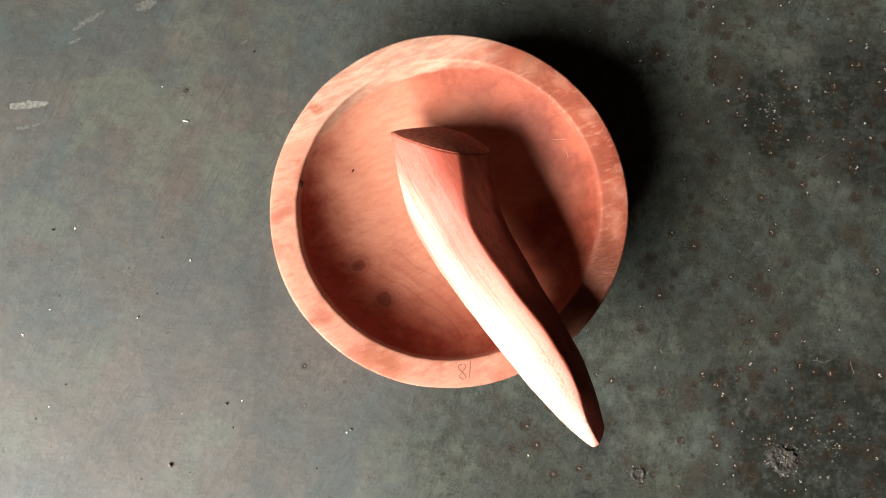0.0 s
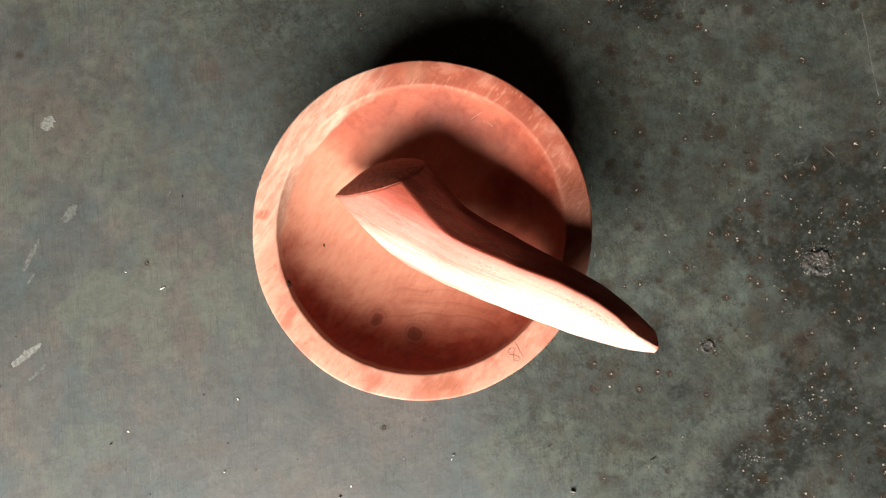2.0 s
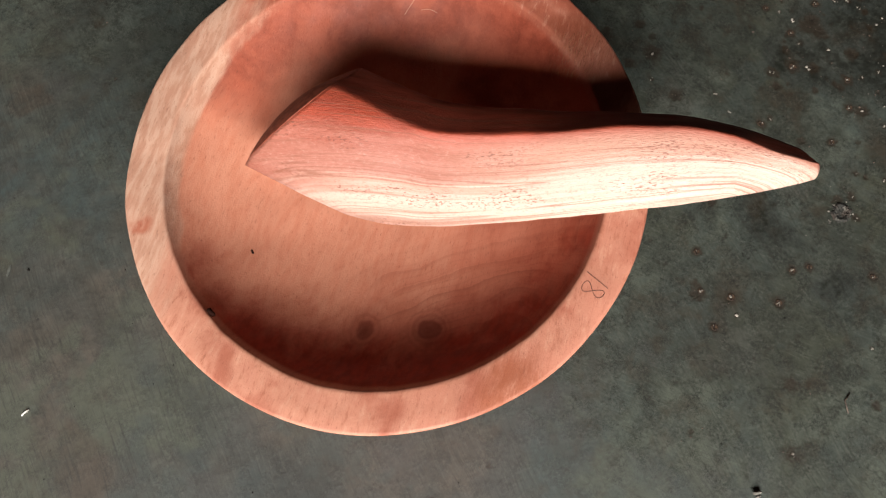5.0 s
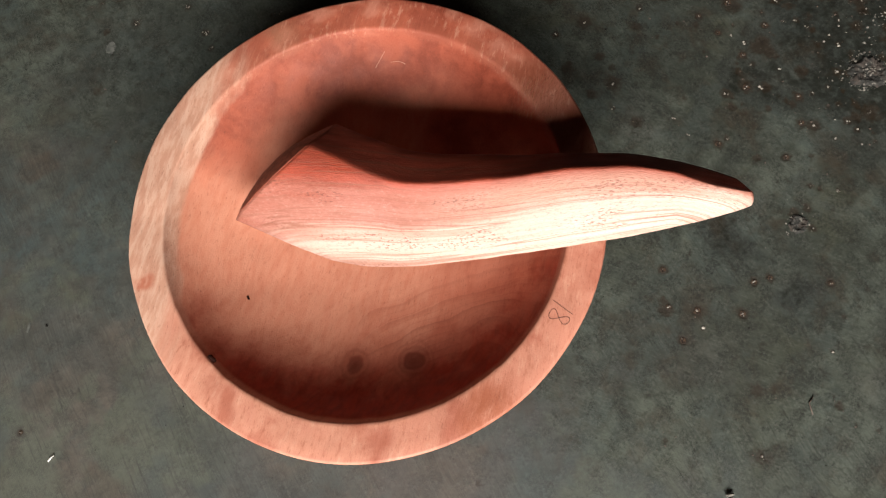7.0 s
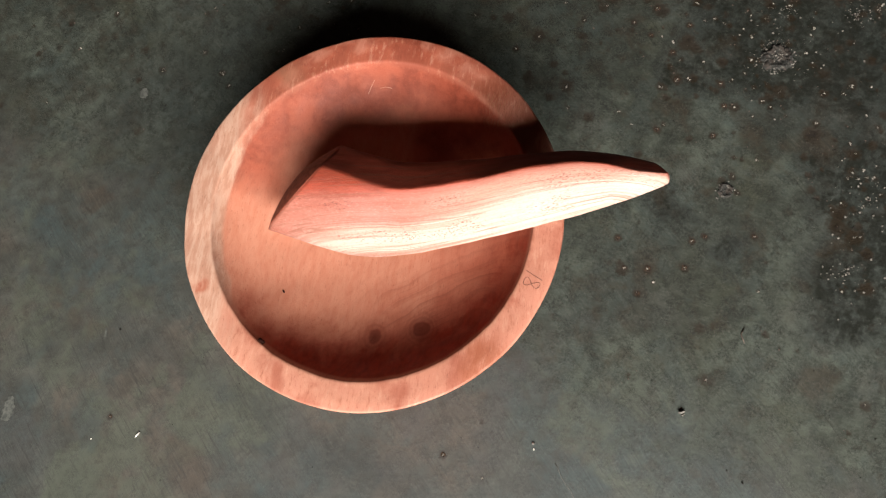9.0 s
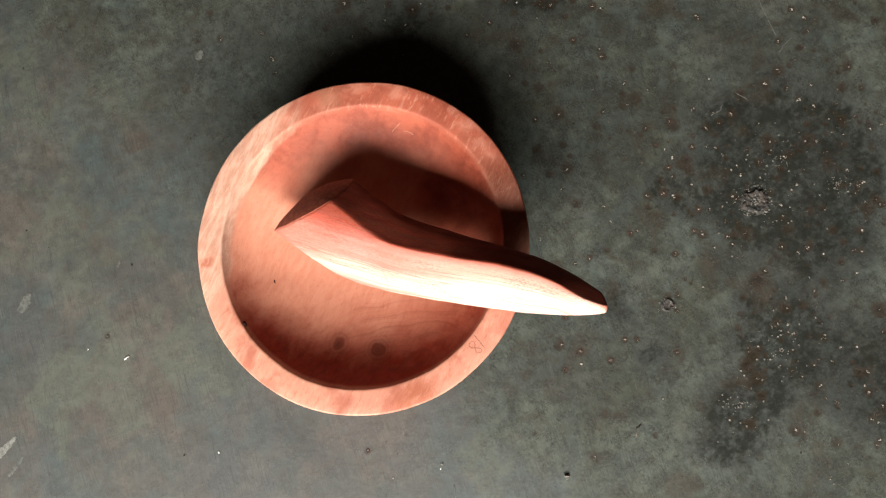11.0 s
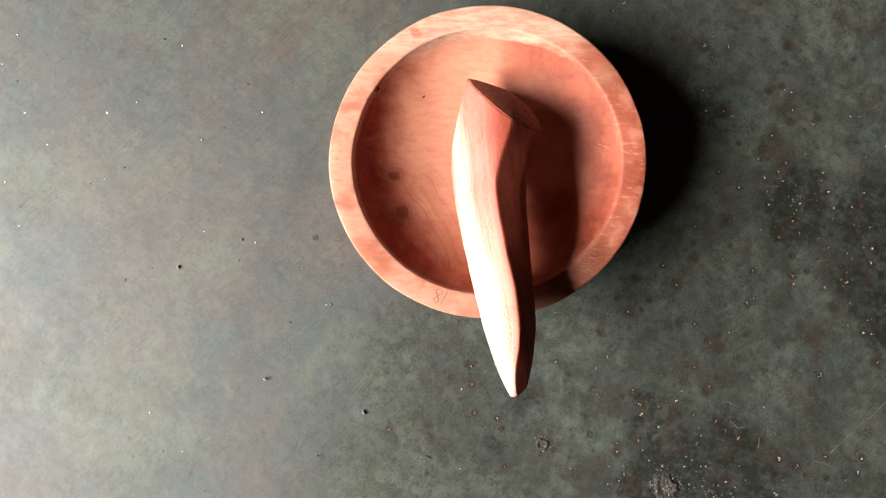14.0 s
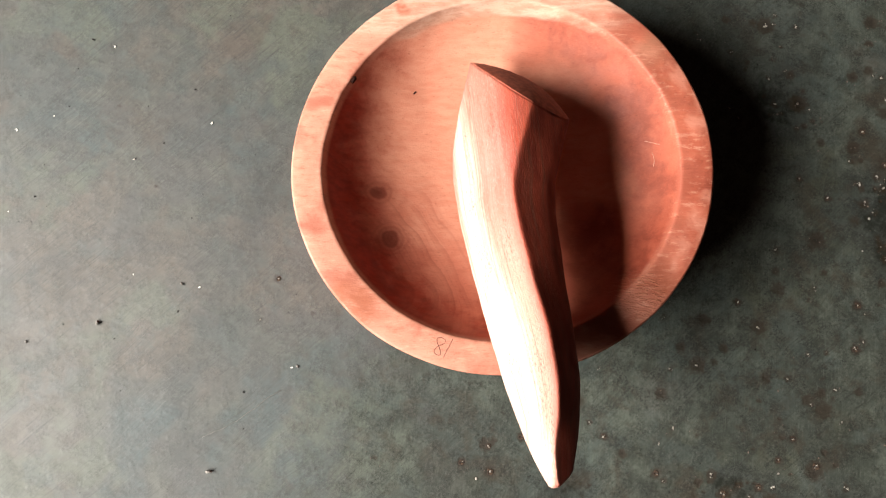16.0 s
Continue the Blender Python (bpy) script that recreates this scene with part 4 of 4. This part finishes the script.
def build_pestle():
    rings, count = [], len(pestle_section(0))
    steps = 64
    for s in range(steps + 1):
        tau = 0.009 + 0.991 * (s - 1) / (steps - 1) if s else 0.0
        ring = []
        for k in range(count):
            u = 20.0
            for _ in range(7):
                v, w = pestle_section(u)[k]
                u = face_u(v, w) * (1 - tau) + nose_u(v) * tau
            ring.append((u, v, w))
        if s < 24:
            # the sharp corner of the head is worn round
            low = min(p[0] for p in ring) + 1.6
            ring = [(low + 1.5 * math.log1p(math.exp((u - low) / 1.5)), v, w) for u, v, w in ring]
        rings.append(ring)
    # rounded nose
    last = [Vector(p) for p in rings[-1]]
    core = sum(last, Vector()) / count
    for du, shrink in ((0.5, 0.05), (1.0, 0.15), (1.5, 0.32), (1.85, 0.54), (2.05, 0.78)):
        rings.append([tuple(p.lerp(core, shrink) + Vector((du, -0.4 * du, 0))) for p in last])
    # slightly domed grinding face, its rim a little worn
    mid = Vector((sum(p[0] for p in rings[0]), sum(p[1] for p in rings[0]), sum(p[2] for p in rings[0]))) / count
    out = Vector((-0.739, -0.487, 0.466))
    caps = [[tuple(mid.lerp(Vector(p), r) + out * (5.6 * (1 - r ** 2.1))) for p in rings[0]] for r in (0.12, 0.35, 0.6, 0.8, 0.91, 0.97)]
    worn = [tuple(mid.lerp(Vector(p), 0.996)) for p in rings[0]]
    body = pestle_mesh("wooden_pestle", [worn] + rings[1:], count)
    ob = tagged(new("wooden_pestle", body), "hand-carved curved wooden pestle lying across the bowl's rim", "pestle")
    ob.matrix_world = PESTLE_AT
    part("grinding_face", pestle_mesh("grinding_face", caps + [worn], count, END_GRAIN), ob, "slightly domed end-grain grinding face, reddened as by light from the bowl")
    return ob


def pestle_mesh(name, rings, count, material=None):
    """Skin over rings of points in millimetres, closed at both ends."""
    verts, faces = [], []
    for ring in rings:
        for u, v, w in ring:
            p = Vector((u, v, w))
            n = noise.noise_vector(p * 0.09) * 0.35 + noise.noise_vector(p * 0.3) * 0.10
            p = (p + n) * 0.001
            verts.append((p.x, -p.y, p.z))           # the lit side lies to the right of the length seen from above
    for j in range(len(rings) - 1):
        for k in range(count):
            a, b = j * count + k, j * count + (k + 1) % count
            faces.append((a, a + count, b + count, b))
    faces.append(tuple(range(count)))
    last = (len(rings) - 1) * count
    faces.append(tuple(last + k for k in reversed(range(count))))
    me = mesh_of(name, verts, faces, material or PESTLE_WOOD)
    # grain coordinates: length, width from the ridge towards the lit side, height
    along = []
    for u, v, w in verts:
        q = spline(PESTLE, 1000 * max(0.045, min(u, 0.140)))
        ridge, wide = q[4], max(9.0, q[0] - q[4])
        lean_in = 100.0 * max(0.0, 0.045 - u)
        along += [u, (-1000 * v - ridge - lean_in) / wide * 0.024, w]
    me.attributes.new("grain", "FLOAT_VECTOR", "POINT").data.foreach_set("vector", along)
    return me


pestle = build_pestle()

# ---------------------------------------------------------------- crumbs and marks on the floor
WHITE = [(-0.1429, -0.0238, 1.2), (-0.2328, -0.0652, 1), (-0.2189, -0.0512, 0.7), (-0.1707, -0.0558, 0.6), (-0.2159, -0.1038, 0.6),
         (-0.1113, -0.1006, 0.9), (-0.1438, -0.1075, 0.7), (-0.1636, 0.0766, 0.6), (-0.3079, -0.0433, 1.2), (-0.2081, -0.0058, 1.1),
         (-0.3083, -0.0645, 0.8), (-0.2810, -0.0867, 0.9), (-0.2334, -0.0648, 0.8), (-0.2588, -0.0990, 0.8), (-0.2726, -0.1319, 1.2),
         (-0.2521, -0.1530, 0.6), (-0.1259, -0.2236, 0.9), (-0.0969, -0.2366, 0.7), (-0.0540, -0.1176, 0.9)]
STONES = [(-0.1487, -0.1348, 1.9), (-0.1198, -0.1024, 1.4), (-0.0690, -0.1747, 2.4), (-0.0519, -0.1161, 1.1), (-0.1761, -0.1560, 1)]
BLACK = [(-0.2144, -0.0437, 0.7), (-0.2075, -0.0920, 0.9), (-0.1157, -0.1150, 0.9), (-0.1379, -0.1384, 0.7), (-0.1638, -0.1419, 0.7),
         (-0.1303, -0.0716, 0.6), (-0.2203, -0.0067, 1.4), (-0.1114, 0.0979, 1), (-0.2944, -0.0703, 0.9), (-0.1700, -0.0551, 0.8),
         (-0.0194, -0.2038, 1.2), (-0.1080, -0.2413, 0.8), (-0.0700, -0.1367, 0.9)]
# pale scratches in the floor: points along each
SCRATCHES = [[(0.2667, -0.0712), (0.2751, -0.0515), (0.2819, -0.0381), (0.2883, -0.0221)],
             [(0.2608, -0.0794), (0.266, -0.0782), (0.2733, -0.0789)],
             [(0.2034, -0.079), (0.2096, -0.0804), (0.2138, -0.0788)],
             [(0.2237, -0.079), (0.2253, -0.0868)],
             [(0.2137, 0.0345), (0.2213, 0.039)],
             [(0.2012, 0.0322), (0.2064, 0.0374)],
             [(-0.0790, -0.1625), (-0.0745, -0.1582), (-0.067, -0.1495), (-0.0607, -0.1385), (-0.0545, -0.1289)]]
rng = random.Random(4)


def crumbs():
    kinds = (("pale_chip", WHITE, PALE_CHIP, "tiny pale wood chip lying on the cement floor", 0.45, "pale chips on the floor"),
             ("small_stone", STONES, STONE, "small grey-brown stone crumb on the cement floor", 0.75, "stone crumbs on the floor"),
             ("dark_crumb", BLACK, DARK_CHIP, "tiny blackish crumb of dirt on the cement floor", 0.5, "dark crumbs on the floor"))
    for name, spots, mat, label, flat, group in kinds:
        shapes = [lump(name, 0.001, mat, 10 + i, (1.0, rng.uniform(0.45, 0.8), flat * rng.uniform(0.7, 1.0)), 2) for i in range(4)]
        for i, (x, y, s) in enumerate(spots):
            ob = tagged(new(name, shapes[i % 4]), label, "debris", group)
            ob.matrix_world = pose(x, y, -0.00005, 0, 0, rng.uniform(0, 360)) @ Matrix.Scale(s * 0.64, 4)
    # a sliver of straw
    v, f = tube([(-0.0015, 0, 0.0003), (0, 0.0001, 0.0004), (0.0016, 0, 0.0003)], 0.0003)
    straw = tagged(new("straw_sliver", mesh_of("straw_sliver", v, f, PALE_CHIP)), "short pale straw sliver lying on the floor", "debris")
    straw.matrix_world = pose(-0.1491, 0.0562, 0, 0, 0, -5)
    # a bent twig
    v, f = tube([(-0.0035, 0.001, 0.0003), (0.0, 0.0, 0.0004), (0.0006, 0.0, 0.0004), (0.0024, -0.0032, 0.0003)], 0.00022)
    twig = tagged(new("bent_twig", mesh_of("bent_twig", v, f, RUSTY_GRIT)), "thin bent brown twig lying on the floor", "debris")
    twig.matrix_world = pose(0.0407, -0.1765, 0, 0, 0, 60)
    # a two-piece crumb of bark
    bark = tagged(new("bark_crumb", lump("bark_crumb", 0.0016, STONE_CHIP, 31, (1.0, 0.42, 0.5))), "dark grey crumb of bark with a pale splinter on the floor", "debris")
    bark.matrix_world = pose(-0.0049, -0.1679, 0, 0, 0, -40)
    part("pale_splinter", lump("pale_splinter", 0.0009, PEBBLE, 33, (1.0, 0.45, 0.6)), bark, "pale splinter").matrix_basis = pose(0.0002, -0.0013, 0, 0, 0, 10)


def scar(name, x, y, r, mat, label, group="", seed=0, core=0.25, high=0.0005):
    """A lumpy broken ring of crust round a sunken middle."""
    n_a, n_r = (56, 14) if r > 0.003 else (26, 8)
    verts, faces = [(0, 0, 0.00006)], []
    for j in range(1, n_r + 1):
        q = j / n_r
        for i in range(n_a):
            a = 2 * math.pi * i / n_a
            c, s = math.cos(a), math.sin(a)
            edge = r * (1.0 + 0.22 * noise.noise(Vector((c * 1.6 + seed, s * 1.6, seed * 0.7))) + 0.30 * noise.noise(Vector((c * 6 + seed, s * 6, seed * 0.7))))
            lift = math.exp(-((q - 0.72) / 0.2) ** 2) + core * (1 - q)
            lift *= 0.45 + 1.1 * abs(noise.noise(Vector((c * q * 5 + seed * 2, s * q * 5, 0.3)))) + 0.5 * noise.noise(Vector((c * q * 13, s * q * 13 + seed, 1.3)))
            verts.append((edge * q * c, edge * q * s, -0.0001 if j == n_r else 0.00006 + high * max(0.0, lift)))
    faces = [(0, 1 + i, 1 + (i + 1) % n_a) for i in range(n_a)]
    for j in range(n_r - 1):
        for i in range(n_a):
            a, b = 1 + j * n_a + i, 1 + j * n_a + (i + 1) % n_a
            faces.append((a, a + n_a, b + n_a, b))
    ob = tagged(new(name, mesh_of(name, verts, faces, mat)), label, "floor mark", group)
    ob.matrix_world = pose(x, y, 0)
    return ob


def add_grain(verts, faces, x, y, s, g):
    """A five-sided pebble a fraction of a millimetre high."""
    n = len(verts)
    turn = g.uniform(0, 6.3)
    for k in range(5):
        a = turn + 2 * math.pi * k / 5
        q = s * g.uniform(0.7, 1.2)
        verts.append((x + q * math.cos(a), y + q * math.sin(a), -0.0001))
    for k in range(5):
        a = turn + 2 * math.pi * k / 5
        q = 0.6 * s * g.uniform(0.5, 1.1)
        verts.append((x + q * math.cos(a), y + q * math.sin(a), s * g.uniform(0.35, 0.7)))
    faces += [(n + k, n + (k + 1) % 5, n + 5 + (k + 1) % 5, n + 5 + k) for k in range(5)]
    faces.append((n + 5, n + 6, n + 7, n + 8, n + 9))


def floor_marks():
    scar("mortar_scar", 0.1831, -0.1321, 0.0080, CRUST, "round crusty pale mortar scar in the cement floor", seed=3, core=0.5, high=0.0013)
    scar("ring_scar", 0.1037, -0.1398, 0.0040, CRUST, "small pale ring-shaped scar in the cement floor", seed=4, core=0.0, high=0.0007)
    for i, (x, y, s) in enumerate(PITS + PITS_LOW):
        scar("pit", x, y, s * 0.00085, PIT_EARTH, "small brown-edged pit in the cement floor", "pits in the floor", 20 + i, 0.0, 0.00022)
    for i, points in enumerate(SCRATCHES):
        line = []
        for (x0, y0), (x1, y1) in zip(points, points[1:]):
            line += [(x0 + (x1 - x0) * t / 5, y0 + (y1 - y0) * t / 5) for t in range(5)]
        line = [(x + 0.0006 * noise.noise(Vector((x * 300, y * 300, i))), y + 0.0006 * noise.noise(Vector((x * 300, y * 300, i + 9))), -0.00012 + 0.00008 * noise.noise(Vector((x * 700, y * 700, 5)))) for x, y in line + [points[-1]]]
        v, f = tube(line, 0.00024)
        tagged(new("floor_scratch", mesh_of("floor_scratch", v, f, FLOOR_SCRATCH)), "thin pale scratch in the cement floor", "floor mark", "scratches in the floor")
    # old paint dragged over the floor: ends, width
    strokes = ((-0.2499, 0.0646, -0.2278, 0.0667, 0.0042),
               (-0.2450, 0.0516, -0.2312, 0.0547, 0.0022),
               (-0.2169, 0.1108, -0.1990, 0.1226, 0.0028),
               (-0.2186, 0.1023, -0.2113, 0.1060, 0.0016),
               (-0.1187, 0.1028, -0.1147, 0.1052, 0.0013),
               (-0.1647, 0.1808, -0.1553, 0.1844, 0.0075),
               (0.0030, 0.1706, 0.0089, 0.1736, 0.0045),
               (-0.1810, 0.1238, -0.1692, 0.1288, 0.006))
    for i, (x0, y0, x1, y1, w) in enumerate(strokes):
        n, verts, faces = 26, [], []
        dx, dy = x1 - x0, y1 - y0
        ln = math.hypot(dx, dy)
        for k in range(n + 1):
            t = k / n
            taper = (math.sin(math.pi * min(1.0, 0.08 + t * 0.92)) ** 0.4) if k < n else 0.2
            for side in (-1, 1):
                q = side * w * 0.5 * taper * (1.0 + 0.7 * noise.noise(Vector((t * 9, side * 5 + i * 7, 0))))
                verts.append((x0 + dx * t - dy / ln * q, y0 + dy * t + dx / ln * q, 0.00015))
        faces = [(2 * k, 2 * k + 2, 2 * k + 3, 2 * k + 1) for k in range(n)]
        low = [(x, y, -0.0001) for x, y, _ in verts]
        m = len(verts)
        faces += [(2 * k, m + 2 * k, m + 2 * k + 2, 2 * k + 2) for k in range(n)] + [(2 * k + 3, m + 2 * k + 3, m + 2 * k + 1, 2 * k + 1) for k in range(n)]
        tagged(new("paint_smear", mesh_of("paint_smear", verts + low, faces, OLD_PAINT if i in (0, 5) else FADED_PAINT, smooth=False)),
               "worn pale paint smear dragged across the cement floor", "floor mark", "paint smears on the floor")


def crumble(x, y, r, n, seed, ring=0.0, inside=0):
    """Loose crumbs round a crusty scar: scattered, thick along its ring, and a few inside."""
    g = random.Random(seed)
    verts, faces = [], []
    for k in range(n + inside):
        a, d = g.uniform(0, 6.283), r * abs(g.gauss(0.0, 0.9))
        if k % 2 and ring:
            d = ring * (1.0 + 0.16 * math.sin(3 * a + seed)) + g.gauss(0.0, 0.0007)
        if k >= n:
            d = ring * g.uniform(0, 0.9)
        add_grain(verts, faces, d * math.cos(a), d * math.sin(a), min(0.7, g.lognormvariate(-1.15, 0.5)) * 0.001, g)
    ob = tagged(new("loose_crumbs", mesh_of("loose_crumbs", verts, faces, PEBBLE, smooth=False)), "loose pale mortar crumbs scattered over the pitted floor", "grit", kind="stuff")
    ob.matrix_world = pose(x, y, 0.0006 if inside else 0.0)


def pit_grains():
    """One to three pale grains caught in every larger pit."""
    g = random.Random(21)
    verts, faces = [], []
    for x, y, s in PITS + PITS_LOW:
        for _ in range(g.choice((1, 2, 2, 3))):
            a, d = g.uniform(0, 6.283), s * 0.0006 * g.random()
            add_grain(verts, faces, x + d * math.cos(a), y + d * math.sin(a), g.uniform(0.0003, 0.00062), g)
    tagged(new("pit_grains", mesh_of("pit_grains", verts, faces, SPECK, smooth=False)), "pale sand grains caught in the pits of the floor", "grit", kind="stuff")


def grit():
    """Countless specks, thick in the dark pitted patches."""
    g = random.Random(9)
    nests = g.sample(SPOTS, 420)
    for name, mat, n, label in (("pale_grit", SPECK, 1500, "scattered pale specks of grit in the pits of the floor"),
                                ("brown_grit", RUSTY_GRIT, 1500, "scattered brown specks of grit on the pitted floor"),
                                ("dark_specks", DARK_CHIP, 700, "scattered dark specks of dirt on the cement floor")):
        verts, faces = [], []
        while n:
            if name == "dark_specks":
                x, y = g.uniform(-0.33, 0.33), g.uniform(-0.30, 0.30)
            else:
                px, py, r, _ = g.choice(nests if name == "pale_grit" else SPOTS)
                a, d = g.uniform(0, 6.283), min(r, 0.0018) * (g.uniform(0.0, 0.7) if name == "pale_grit" else abs(g.gauss(0, 2.2)))
                x, y = px + d * math.cos(a), py + d * math.sin(a)
            if math.hypot(x, y) < 0.07:
                continue
            add_grain(verts, faces, x, y, min(0.65, g.lognormvariate(-1.35, 0.45)) * 0.001 * (1.15 if name == "pale_grit" else 0.9), g)
            n -= 1
        tagged(new(name, mesh_of(name, verts, faces, mat, smooth=False)), label, "grit", kind="stuff")


crumble(0.1832, -0.1322, 0.020, 170, 5, 0.0082)
crumble(0.1832, -0.1325, 0.004, 40, 8, 0.0060, 20)
crumble(0.1037, -0.1398, 0.006, 36, 6, 0.0038)
for spot in ((0.2240, -0.1580, 0.008, 70, 11), (0.1300, -0.2000, 0.012, 60, 12), (0.0920, -0.2060, 0.013, 70, 13),
             (0.1850, 0.0640, 0.013, 55, 14), (0.2100, -0.1230, 0.014, 60, 15)):
    crumble(*spot)
pit_grains()
crumbs()
floor_marks()
grit()
